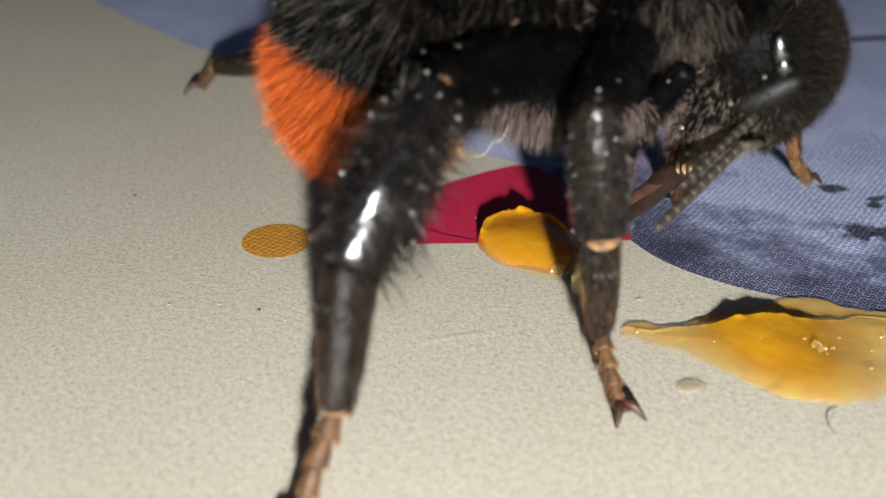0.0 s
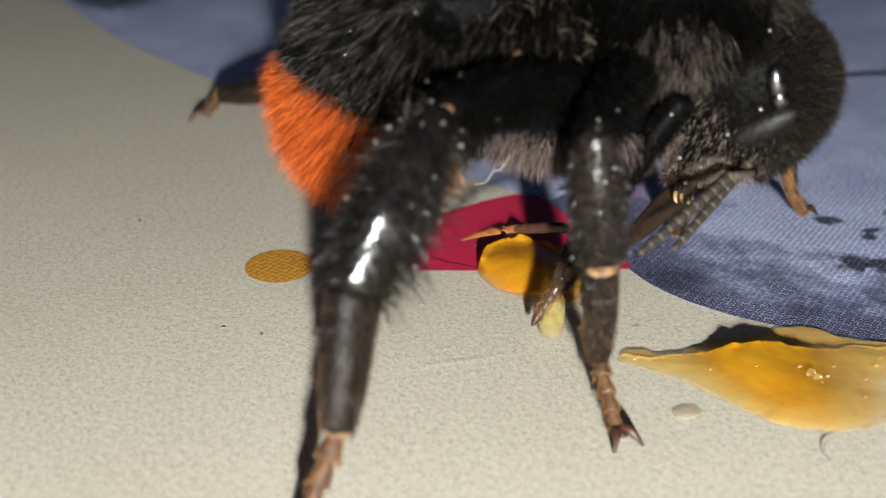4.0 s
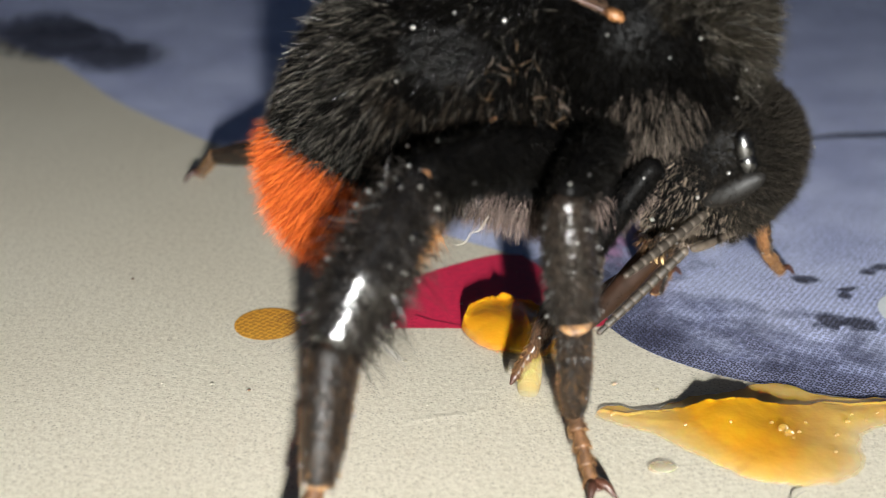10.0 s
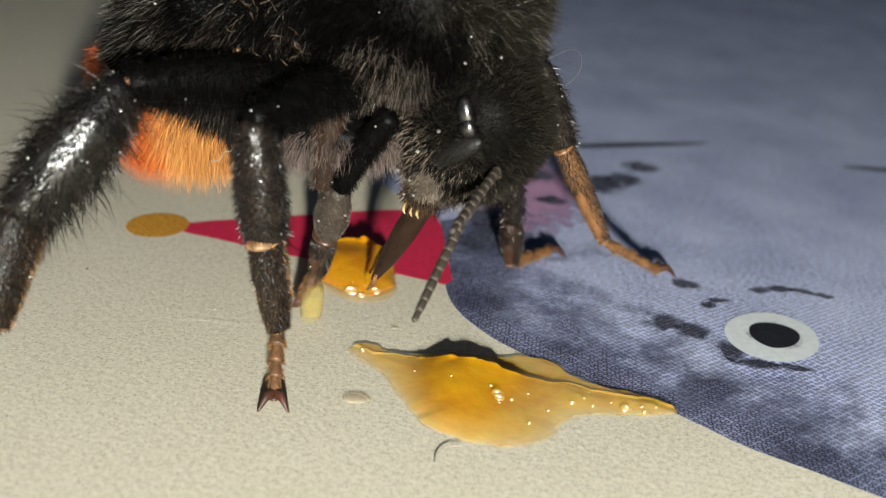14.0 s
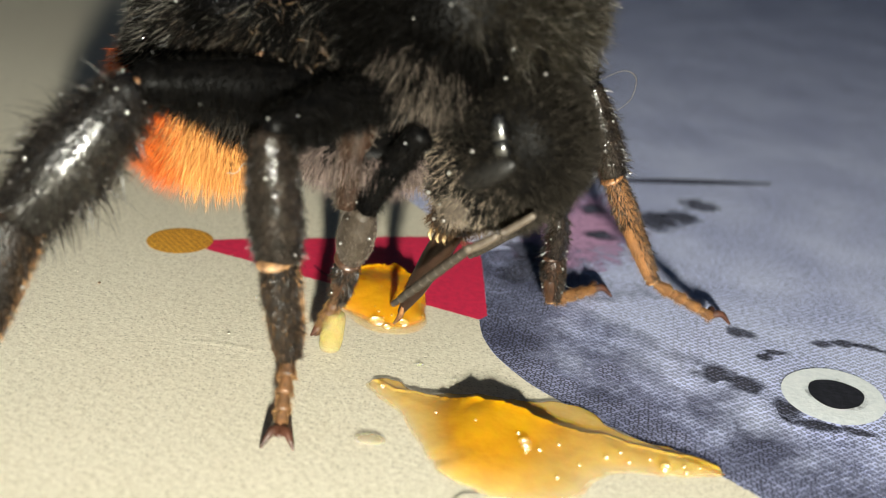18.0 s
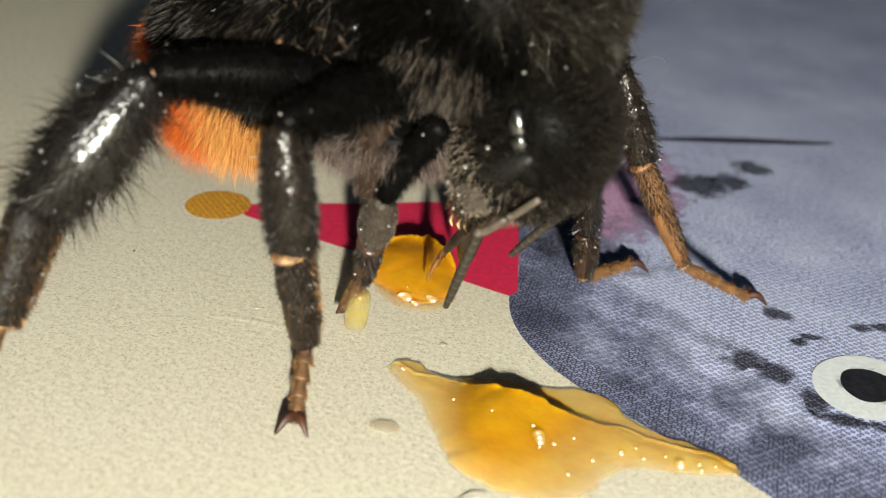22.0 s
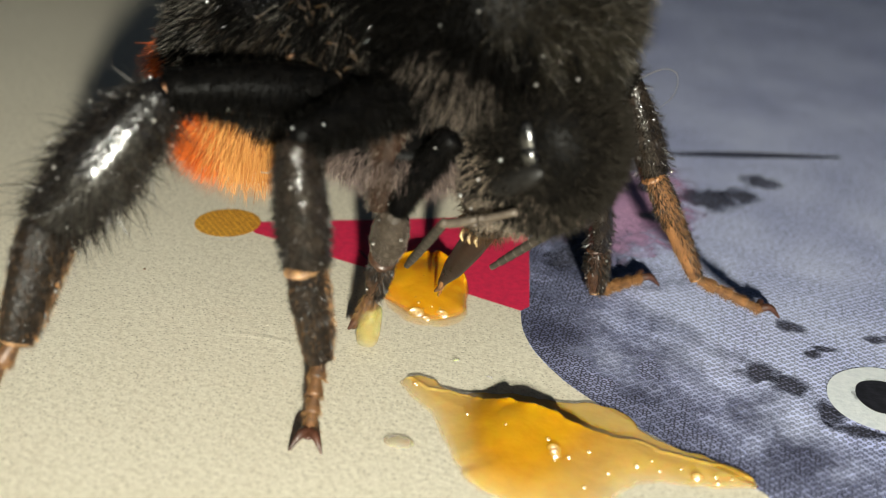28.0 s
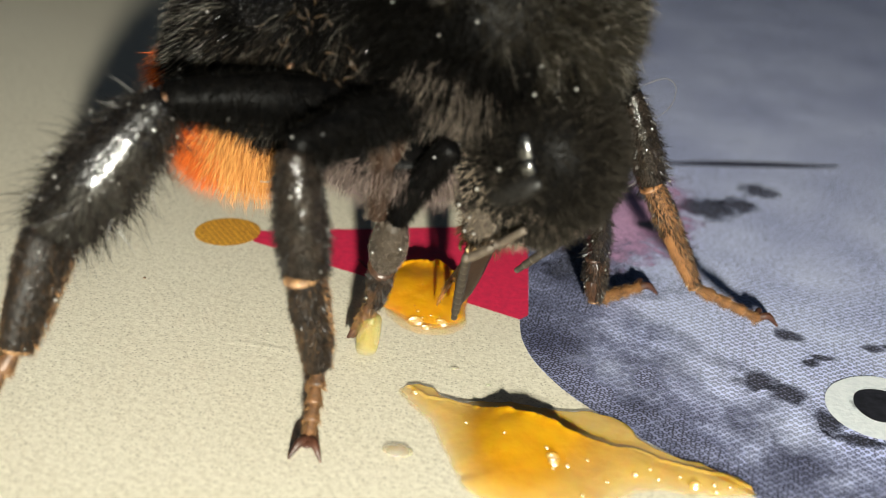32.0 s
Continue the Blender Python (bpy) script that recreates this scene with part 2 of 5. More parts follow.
AMBER_SKIN = skin_material("amber_chitin", (0.20, 0.088, 0.028), (0.04, 0.016, 0.007), 0.45, 1.6)
TARSUS_SKIN = skin_material("tarsus_chitin", (0.14, 0.066, 0.027), (0.015, 0.008, 0.005), 0.45, 3.0)
PALE_SKIN = skin_material("pale_chitin", (0.30, 0.165, 0.07), (0.08, 0.04, 0.018), 0.5, 3.5)
GLOSSA_SKIN = skin_material("glossa_chitin", (0.42, 0.15, 0.03), (0.16, 0.05, 0.014), 0.3)
CLAW_SKIN = skin_material("claw_chitin", (0.06, 0.022, 0.012), (0.02, 0.008, 0.005), 0.38)
TONGUE_SKIN = skin_material("tongue_chitin", (0.012, 0.0065, 0.004), (0.022, 0.011, 0.007), 0.25, 3.0, 0.2, 0.2)
def antenna_material():
    """Dark joints, each with a pale ring at its end."""
    m, n, l, b = material("antenna_chitin")
    co = n.new("ShaderNodeTexCoord")
    far = n.new("ShaderNodeVectorMath")
    far.operation = "LENGTH"
    l.new(co.outputs["Object"], far.inputs[0])
    mul = n.new("ShaderNodeMath")
    mul.operation = "MULTIPLY"
    mul.inputs[1].default_value = 1 / (0.31 * MM)
    l.new(far.outputs["Value"], mul.inputs[0])
    band = ramp(n, l, mul.outputs[0], [(0.0, (0.055, 0.044, 0.034)), (0.18, (0.026, 0.021, 0.016)), (0.82, (0.026, 0.021, 0.016)), (0.95, (0.055, 0.044, 0.034))])
    fine = tex(n, l, "ShaderNodeTexNoise", 9.0, 3)
    l.new(mix(n, l, 0.5, band, ramp(n, l, fine.outputs[0], [(0.35, (0.4, 0.4, 0.4)), (0.65, (1.2, 1.2, 1.2))]), "MULTIPLY"), b.inputs["Base Color"])
    b.inputs["Roughness"].default_value = 0.5
    b.inputs["Specular IOR Level"].default_value = 0.25
    return m


ANTENNA_SKIN = antenna_material()
SCAPE_SKIN = skin_material("scape_chitin", (0.075, 0.06, 0.045), (0.04, 0.03, 0.022), 0.45, 3.0, 0.3, 0.3)
EYE_SKIN = skin_material("eye_chitin", (0.005, 0.0044, 0.0038), (0.003, 0.0027, 0.0023), 0.5, 8.0, 0.02, 0.26, ior=1.5)
CHEEK_SKIN = skin_material("cheek_chitin", (0.07, 0.056, 0.044), (0.028, 0.022, 0.017), 0.5, 2.0, 0.6, 0.15, 3.0, 0.1)
GLINT_BUMP_SKIN = skin_material("glint_bump_chitin", (0.0015, 0.0015, 0.0016), (0.003, 0.0028, 0.0026), 0.17, 3.0, 0.3, 0.8, 1.0, 0.05, ior=1.6)
JAW_TIP = skin_material("jaw_tip_chitin", (0.44, 0.32, 0.15), (0.2, 0.12, 0.05), 0.3, 3.0)
HONEY = honey_material("honey", (0.64, 0.32, 0.006), (0.82, 0.55, 0.09), 0.36, 0.06, 0.9)
ORANGE_HONEY = honey_material("orange_honey", (0.66, 0.31, 0.008), (0.60, 0.24, 0.01), 0.4, 0.2, 0.9)
RIM_HONEY = honey_material("rim_honey", (0.66, 0.42, 0.08), (0.7, 0.5, 0.18), 0.35, 0.5, 0.55)
PALE_HONEY = honey_material("pale_honey", (0.6, 0.52, 0.22), (0.66, 0.57, 0.3), 0.4, 0.65, 0.7)
CLEAR_DROP = honey_material("clear_drop", (0.62, 0.55, 0.38), (0.66, 0.6, 0.44), 0.6, 0.3)
FIBRE = skin_material("fibre", (0.3, 0.27, 0.22), (0.2, 0.18, 0.15), 0.5)
# raised IOR, so the added bubbles flash as glints
BUBBLE = skin_material("bubble", (0.62, 0.38, 0.06), (0.55, 0.31, 0.03), 0.22, 3.0, 0.0, 1.0, ior=2.4)
BUBBLE.node_tree.nodes["Principled BSDF"].inputs["Alpha"].default_value = 0.3
# lightened and strongly reflecting, so each added bead reads as a glint
DEW = skin_material("dew", (0.12, 0.115, 0.105), (0.05, 0.047, 0.042), 0.26, 3.0, 0.0, 1.0, ior=2.2)


# ---- mesh tools (all lengths in mm) ----
def mesh(name, verts, faces, mat, smooth=True):
    me = bpy.data.meshes.new(name)
    me.from_pydata((np.asarray(verts, float) * MM).tolist(), [], faces)
    if smooth:
        me.polygons.foreach_set("use_smooth", [True] * len(me.polygons))
    for m in mat if isinstance(mat, (list, tuple)) else (mat,):
        me.materials.append(m)
    return me


def part(name, verts, faces, mat, parent=None, label="", origin=(0, 0, 0), smooth=True):
    """One mesh object; verts are in the frame of the page, its origin is put at origin."""
    v = np.asarray(verts, float) - np.asarray(origin, float)
    ob = new(name, mesh(name, v, faces, mat, smooth))
    base = WORLD.get(parent, np.zeros(3)) if parent else np.zeros(3)
    ob.parent = parent
    ob.location = Vector(np.asarray(origin, float) - base) * MM
    WORLD[ob] = np.asarray(origin, float)
    if label:
        ob["label"] = label
    return ob


WORLD = {}


def grid_faces(rows, cols, closed=True):
    f = []
    for i in range(rows - 1):
        for j in range(cols if closed else cols - 1):
            k = (j + 1) % cols
            f.append((i * cols + j, i * cols + k, (i + 1) * cols + k, (i + 1) * cols + j))
    return f


def frame_of(direction, hint=(0, 0, 1)):
    a = np.asarray(direction, float)
    a = a / np.linalg.norm(a)
    s = np.cross(hint, a)
    if np.linalg.norm(s) < 1e-3:
        s = np.cross((1, 0, 0), a)
    s = s / np.linalg.norm(s)
    return a, s, np.cross(a, s)


def blob(centre, radii, along, hint=(0, 0, 1), rows=24, cols=32, shape=None):
    """A closed ellipsoid, its first radius along the given way; shape(u) scales its girth from back (0) to front (1)."""
    a, s, u = frame_of(along, hint)
    th = np.linspace(0.02, math.pi - 0.02, rows)
    ph = np.linspace(0, 2 * math.pi, cols, endpoint=False)
    v = []
    for t in th:
        k = shape((1 - math.cos(t)) / 2) if shape else 1.0
        for p in ph:
            v.append(np.asarray(centre) - a * radii[0] * math.cos(t) + k * math.sin(t) * (s * radii[1] * math.cos(p) + u * radii[2] * math.sin(p)))
    f = grid_faces(rows, cols)
    f.append(tuple(range(cols))[::-1])
    f.append(tuple(range((rows - 1) * cols, rows * cols)))
    return np.array(v), f


def spline(points, n):
    p = np.asarray(points, float)
    p = np.vstack([2 * p[0] - p[1], p, 2 * p[-1] - p[-2]])
    out = []
    for i in range(1, len(p) - 2):
        for t in np.linspace(0, 1, n, endpoint=False):
            out.append(0.5 * (2 * p[i] + (p[i + 1] - p[i - 1]) * t + (2 * p[i - 1] - 5 * p[i] + 4 * p[i + 1] - p[i + 2]) * t * t + (3 * p[i] - p[i - 1] - 3 * p[i + 1] + p[i + 2]) * t ** 3))
    out.append(p[-2])
    return np.array(out)


def limb(points, widths, flat=1.0, hint=(0, 0, 1), n=6, cols=14, dent=0.0, groove=0.0):
    """A rounded tube through points with the given half widths; flat: its thickness against its width; groove: a hollow along its outer face."""
    line = spline(points, n)
    w = np.interp(np.linspace(0, len(points) - 1, len(line)), range(len(points)), widths)
    v = []
    for i, p in enumerate(line):
        d = line[min(i + 1, len(line) - 1)] - line[max(i - 1, 0)]
        a, s, u = frame_of(d, hint)
        for k in range(cols):
            ang = 2 * math.pi * k / cols
            out = s * math.cos(ang) * flat + u * math.sin(ang)
            face = max(0.0, float(out @ np.array([0.3, -0.94, 0.12])) / (np.linalg.norm(out) + 1e-9) - 0.45) / 0.55
            off = math.acos(max(-1.0, min(1.0, float(out @ np.array([0.1, -0.98, 0.15])) / (np.linalg.norm(out) + 1e-9))))
            v.append(p + w[i] * out * (1 - dent * face * face - groove * math.exp(-(off / 0.3) ** 2) * math.sin(math.pi * i / (len(line) - 1))))
    first, last = line[0] - frame_of(line[1] - line[0])[0] * w[0] * 0.5, line[-1] + frame_of(line[-1] - line[-2])[0] * w[-1] * 0.5
    f = grid_faces(len(line), cols)
    v += [first, last]
    m = len(line) * cols
    f += [(m, (k + 1) % cols, k) for k in range(cols)] + [(m + 1, m - cols + k, m - cols + (k + 1) % cols) for k in range(cols)]
    return np.array(v), f


def join(*pieces):
    vs, fs, n = [], [], 0
    for v, f in pieces:
        vs.append(v)
        fs += [tuple(i + n for i in q) for q in f]
        n += len(v)
    return np.vstack(vs), fs


def strands(roots, ways, lengths, width, bend=(0, 0, -0.25), rng=None):
    """Tapered, slightly bent hairs."""
    n = len(roots)
    side = np.cross(ways, rng.normal(size=(n, 3)))
    side /= np.linalg.norm(side, axis=1, keepdims=True) + 1e-9
    L = lengths[:, None]
    curl = np.asarray(bend)[None] * L + rng.normal(size=(n, 3)) * 0.07 * L
    mid = roots + ways * L * 0.55 + curl * 0.3
    tip = roots + ways * L + curl
    w = width * rng.uniform(0.6, 1.3, (n, 1))
    v = np.stack([roots - side * w, roots + side * w, mid + side * w * 0.8, mid - side * w * 0.8, tip], 1).reshape(-1, 3)
    i = np.arange(n) * 5
    faces = np.stack([i, i + 1, i + 2, i + 3], 1).tolist() + np.stack([i + 3, i + 2, i + 4], 1).tolist()
    return v, faces


def coat(shell, n, length, width, lean, spread=0.35, keep=None, bend=(0, 0, -0.2), seed=1):
    """Hairs over a shell of quads: roots spread over its faces, leaning towards lean."""
    rng = np.random.default_rng(seed)
    v, f = shell
    q = np.array([g for g in f if len(g) == 4])
    a, b, c, d = (v[q[:, i]] for i in range(4))
    nor = np.cross(c - a, d - b)
    area = np.linalg.norm(nor, axis=1)
    nor = nor / (area[:, None] + 1e-12)
    mid = v.mean(0)
    if ((a - mid) * nor).sum() < 0:
        nor = -nor
    pick = rng.choice(len(q), n, p=area / area.sum())
    s, t = rng.random((2, n, 1))
    root = (a[pick] * (1 - s) + b[pick] * s) * (1 - t) + (d[pick] * (1 - s) + c[pick] * s) * t
    nn = nor[pick]
    if keep is not None:
        ok = keep(root)
        root, nn = root[ok], nn[ok]
    way = nn + np.asarray(lean)[None] + rng.normal(size=root.shape) * spread
    way /= np.linalg.norm(way, axis=1, keepdims=True)
    return strands(root - nn * 0.05, way, length * rng.uniform(0.55, 1.2, len(root)), width, bend, rng)


def thing(name, origin, label, category, **more):
    ob = new(name)
    ob.empty_display_size = 0.002
    ob.location = Vector(origin) * MM
    WORLD[ob] = np.asarray(origin, float)
    return tagged(ob, label, category, **more)


# ---- the page ----
def outline(points, n=8, jitter=0.0, seed=0):
    rng = np.random.default_rng(seed)
    p = np.asarray(points, float)
    out = []
    m = len(p)
    for i in range(m):
        a, b, c, d = p[i - 1], p[i], p[(i + 1) % m], p[(i + 2) % m]
        for t in np.linspace(0, 1, n, endpoint=False):
            out.append(0.5 * (2 * b + (c - a) * t + (2 * a - 5 * b + 4 * c - d) * t * t + (3 * b - a - 3 * c + d) * t ** 3))
    out = np.array(out)
    return out + rng.normal(size=out.shape) * jitter


def flat(name, pts, z, mat, parent, label=""):
    pts = np.asarray(pts, float)
    return part(name, np.c_[pts, np.full(len(pts), z)], [tuple(range(len(pts)))], mat, parent, label, smooth=False)


def oval(cx, cy, a, b, turn=0.0, n=36, rough=0.0, seed=0):
    rng = np.random.default_rng(seed)
    t = np.linspace(0, 2 * math.pi, n, endpoint=False)
    k = 1 + rough * sum(np.sin(f * t + rng.uniform(0, 6)) * g for f, g in ((int(rng.integers(1, 4)), 0.5), (int(rng.integers(3, 6)), 0.3), (int(rng.integers(5, 12)), 0.14)))
    x, y = a * k * np.cos(t), b * k * np.sin(t)
    c, s = math.cos(radians(turn)), math.sin(radians(turn))
    return np.c_[cx + c * x - s * y, cy + s * x + c * y]


def build_page():
    page = thing("printed_page", (0, 0, 0), "cream card page printed with the head of a blue bird", "page")
    x0, x1, y0, y1, th = -120, 130, -110, 190, 1.2
    v = [(x0, y0, -th), (x1, y0, -th), (x1, y1, -th), (x0, y1, -th), (x0, y0, 0), (x1, y0, 0), (x1, y1, 0), (x0, y1, 0)]
    f = [(0, 3, 2, 1), (4, 5, 6, 7), (0, 1, 5, 4), (1, 2, 6, 5), (2, 3, 7, 6), (3, 0, 4, 7)]
    part("sheet", v, f, PAPER, page, "cream uncoated card", smooth=False)
    # the bird's head: its outline runs from the beak's lower corner round to the crown
    low = spline([(12.42, -0.5), (13.1, -2.05), (14.2, -3.35), (15.7, -4.45), (18.2, -5.6), (20.9, -6.6), (23.0, -7.75), (25.6, -8.7), (32, -11.4), (45, -19), (70, -40)], 6)
    high = spline([(-80, 150), (-40, 80), (-17.7, 44), (-13.0, 37.8), (-8.4, 29.2), (-4.8, 24.0), (-1.4, 19.6), (2.0, 14.9), (5.2, 10.7), (7.6, 8.3), (10.0, 6.15)], 5)
    rim = np.c_[np.interp(np.arange(0, 48, 0.2), np.arange(len(low)), low[:, 0]), np.interp(np.arange(0, 48, 0.2), np.arange(len(low)), low[:, 1])]
    rim += np.random.default_rng(5).normal(size=rim.shape) * 0.022
    head = np.vstack([rim, low[48:, :2], [(125, -60), (125, 185), (-80, 185)], high[:, :2]])
    flat("head_print", head, 0.006, BLUE, page, "lilac-blue halftone head")
    beak = [(1.7, 0.85), (2.8, 1.72), (4.8, 3.06), (7.3, 4.87), (8.5, 5.62), (9.6, 6.12), (10.45, 5.98), (11.0, 4.7), (11.8, 2.3), (12.56, -0.05), (12.4, -0.48), (11.7, -0.4), (10.5, -0.28), (7.7, -0.34), (5.3, -0.18), (3.7, 0.05), (2.3, 0.14), (1.9, 0.3)]
    flat("beak_print", beak, 0.012, RED, page, "crimson printed beak")
    flat("beak_tip_print", oval(1.0, 0.38, 1.24, 1.12, 80), 0.018, ORANGE, page, "ochre oval beak tip")
    flat("eye_ring_print", oval(23.7, -0.12, 1.92, 1.56, 80, rough=0.03, seed=8), 0.028, WHITE_INK, page, "white eye ring")
    flat("pupil_print", oval(23.77, 0.0, 0.98, 0.84, 80, rough=0.06, n=90, seed=3), 0.032, BLACK_INK, page, "black pupil")
    flat("pupil_edge_print", oval(23.77, 0.0, 1.14, 0.98, 80, rough=0.06, n=90, seed=4), 0.030, SPECKLE_INK, page, "blurred dark edge of the pupil")
    spots = [(20.55, 3.1, 0.45, 0.36, 60), (21.5, 1.65, 0.34, 0.16, 50), (21.85, 2.15, 0.34, 0.14, 20), (20.05, -0.45, 0.62, 0.46, 60), (21.05, -0.7, 0.58, 0.42, 50),
             (23.3, 3.7, 0.36, 0.2, 40), (24.0, 4.1, 0.5, 0.2, 20), (24.8, 4.2, 0.42, 0.17, 0), (25.5, 4.1, 0.28, 0.2, 0), (17.7, 16.0, 0.72, 0.7, 40), (16.3, 12.8, 1.25, 0.8, 50),
             (17.3, 14.0, 0.8, 0.55, 50), (22.35, -1.75, 0.62, 0.3, 120), (23.3, -2.35, 0.8, 0.24, 175), (24.4, -2.2, 0.5, 0.16, 20), (12.5, 4.6, 0.5, 1.5, 10), (12.4, 6.6, 0.6, 0.7, 30),
             (14.47, 9.5, 0.6, 0.4, 20), (13.65, 12.6, 0.6, 0.45, 10),
             (-15.8, 46.0, 5.6, 3.4, 118), (-12.6, 42.6, 4.6, 2.6, 118), (-9.6, 39.6, 3.8, 2.0, 118)]
    for i, (x, y, a, b, r) in enumerate(spots):
        flat("speckle_print", oval(x, y, a * 1.5, b * 1.55, r, rough=0.4, seed=10 + i), 0.0125 + 0.0005 * i, SPECKLE_INK, page)
    # the ink is denser along the lower edge of the head
    edge = spline([(10.75, 5.4, 0), (11.3, 3.75, 0), (11.8, 2.3, 0), (12.25, 0.9, 0), *[(*p, 0) for p in low[:58:6, :2]]], 6)[:, :2]
    steps = np.linspace(0, 1, 7)
    strip = [(p[0] + 5.5 * k, p[1] + 4.9 * k, 0.0085) for p in edge for k in steps]
    shade = part("shade_print", strip, grid_faces(len(edge), len(steps), False), SHADE_INK, page, "denser dark halftone along the edge", smooth=False)
    layer = shade.data.uv_layers.new(name="across")
    for loop in shade.data.loops:
        layer.data[loop.index].uv = (loop.vertex_index // len(steps) / len(edge), steps[loop.vertex_index % len(steps)])
    for line in ([(13.2, 16.85), (15.2, 18.15), (17.8, 19.7), (20.6, 21.35)], [(27.2, 20.7), (29.4, 21.2), (32.0, 21.4), (37, 22.9)]):
        stripe = spline(line, 8)[:, :2]
        half = 0.34 * np.sin(np.linspace(0.25, 2.9, len(stripe))) + 0.08
        flat("stripe_print", np.vstack([stripe + np.c_[half * 0, half], (stripe - np.c_[half * 0, half])[::-1]]), 0.010, DARK_INK, page, "dark printed stripe")
    flat("cheek_print", oval(13.5, 9.6, 2.9, 6.2, -8, rough=0.2, seed=15), 0.009, PINK, page, "pink printed cheek patch")
    # shade of a torn crease painted flat on the red, a fold line in the card
    flat("crease_shade", np.array([(6.0, 0.9), (6.5, 0.45), (7.0, 0.2), (7.6, -0.15), (7.62, -0.22), (6.95, 0.12), (6.45, 0.36), (5.95, 0.8)]), 0.016, CREASE_SHADE, page, "painted dark shade of a crease in the red")
    for line in ([(4.6, -6.6, 0), (5.8, -6.15, 0), (6.9, -6.0, 0), (7.9, -5.6, 0)],):
        way = spline(line, 8)
        fade = np.sin(np.linspace(0, math.pi, len(way))) ** 0.5
        v = [(p[0], p[1] + o, -0.004 + h * k) for p, k in zip(way, fade) for o, h in ((-0.3, 0), (-0.1, 0.009), (0, 0.014), (0.08, 0.009), (0.28, 0))]
        part("crease", v, grid_faces(len(way), 5, False), PAPER, page, "faint raised crease in the card")
    return page


# ---- honey ----
def poly_gap(p, line, closed=False):
    """Least distance from points p to a polyline, and how far along it (0 to 1)."""
    a = np.asarray(line, float)
    q = np.roll(a, -1, 0) if closed else a[1:]
    a = a if closed else a[:-1]
    d = q - a
    t = np.clip(((p[:, None] - a) * d).sum(2) / ((d ** 2).sum(1) + 1e-12), 0, 1)
    gap = np.linalg.norm(a + d * t[..., None] - p[:, None], axis=2)
    i = gap.argmin(1)
    return gap.min(1), (i + t[np.arange(len(p)), i]) / len(d)


def inside(p, ring):
    x, y = p[:, 0:1], p[:, 1:2]
    a, b = ring, np.roll(ring, -1, 0)
    hit = ((a[:, 1] > y) != (b[:, 1] > y)) & (x < (b[:, 0] - a[:, 0]) * (y - a[:, 1]) / (b[:, 1] - a[:, 1] + 1e-12) + a[:, 0])
    return hit.sum(1) % 2 == 1


def puddle(pts, ridge, heights, cell=0.045, skirt=0.07, fall=0.75, rag=0.05, seed=0):
    """A pool inside a closed outline: a steep broken ridge at its back, from which it slopes down to a thin front."""
    ring = outline(pts, 5)
    for i, p in enumerate(ring):
        ring[i] = p + 1.6 * rag * np.array([noise.noise(Vector((p[0] * 2.1, p[1] * 2.1, seed + 3.3))), noise.noise(Vector((p[0] * 2.3, p[1] * 2.3, seed + 8.1)))])
    line = spline([(x, y, 0) for x, y in ridge], 16)[:, :2]
    smooth_line = line.copy()
    line = line + np.array([(noise.noise(Vector((x * 1.1, y, seed))) * 0.14 + noise.noise(Vector((x * 2.2, y, seed + 2))) * 0.05 + noise.noise(Vector((x * 5.5, y, seed + 4))) * 0.03) * np.array([0.0, 1.0]) for x, y in line]) * (rag / 0.05)
    x0, y0 = ring.min(0) - 3 * cell
    x1, y1 = ring.max(0) + 3 * cell
    gx, gy = np.meshgrid(np.arange(x0, x1, cell), np.arange(y0, y1, cell))
    p = np.c_[gx.ravel(), gy.ravel()]
    rim, _ = poly_gap(p, ring, True)
    rim = np.where(inside(p, ring), rim, -rim)
    back, _ = poly_gap(p, line)
    far, along = poly_gap(p, smooth_line)
    h = np.mean([np.interp(p[:, 0] + d, [q[0] for q in ridge], heights) for d in np.linspace(-0.55, 0.55, 9)], 0)
    h = h * (1 + np.exp(-(back / 0.3) ** 2) * np.array([0.25 * noise.noise(Vector((x * 1.5, y * 0.3, seed + 5))) for x, y in p]))
    h = h * (1 + np.exp(-(back / 0.1) ** 2) * np.array([0.3 * max(noise.noise(Vector((x * 3.4, 0.2, seed + 6))), -0.1) + 0.1 * noise.noise(Vector((x * 8.0, 0.4, seed + 7))) for x, y in p]))
    ahead = p[:, 1] < np.interp(p[:, 0], line[:, 0], line[:, 1])
    slope = h * np.clip(rim / (rim + far * 0.8 + 1e-6), 0, 1) ** fall
    behind = slope * np.exp(-(back / 0.11) ** 2)
    z = np.where(ahead, slope, behind)
    swell = np.array([noise.noise(Vector((x * 0.8, y * 0.8, seed + 9))) for x, y in p])
    z = z * (1 + 0.12 * swell) + skirt * np.clip(rim / np.where(ahead, 1.0, 0.08), -1, 1) * np.where(ahead, 0.6, 0.9)
    z = np.where(rim < 0, np.maximum(rim * 0.6, -0.08), z)
    rows, cols = gx.shape
    z = z.reshape(rows, cols)
    for _ in range(1):
        z[1:-1, 1:-1] = (z[1:-1, 1:-1] * 2 + z[:-2, 1:-1] + z[2:, 1:-1] + z[1:-1, :-2] + z[1:-1, 2:]) / 6
    z = z.ravel()
    keep = (rim > -2.5 * cell).reshape(rows, cols)
    f = [(i * cols + j, i * cols + j + 1, (i + 1) * cols + j + 1, (i + 1) * cols + j) for i in range(rows - 1) for j in range(cols - 1) if keep[i, j] and keep[i, j + 1] and keep[i + 1, j] and keep[i + 1, j + 1]]
    used = sorted({k for q in f for k in q})
    new_index = dict(zip(used, range(len(used))))
    v = np.c_[p, z][used]
    return v, [tuple(new_index[k] for k in q) for q in f]


def surface_height(v, x, y):
    i = np.argmin((v[:, 0] - x) ** 2 + (v[:, 1] - y) ** 2)
    return v[i, 2]


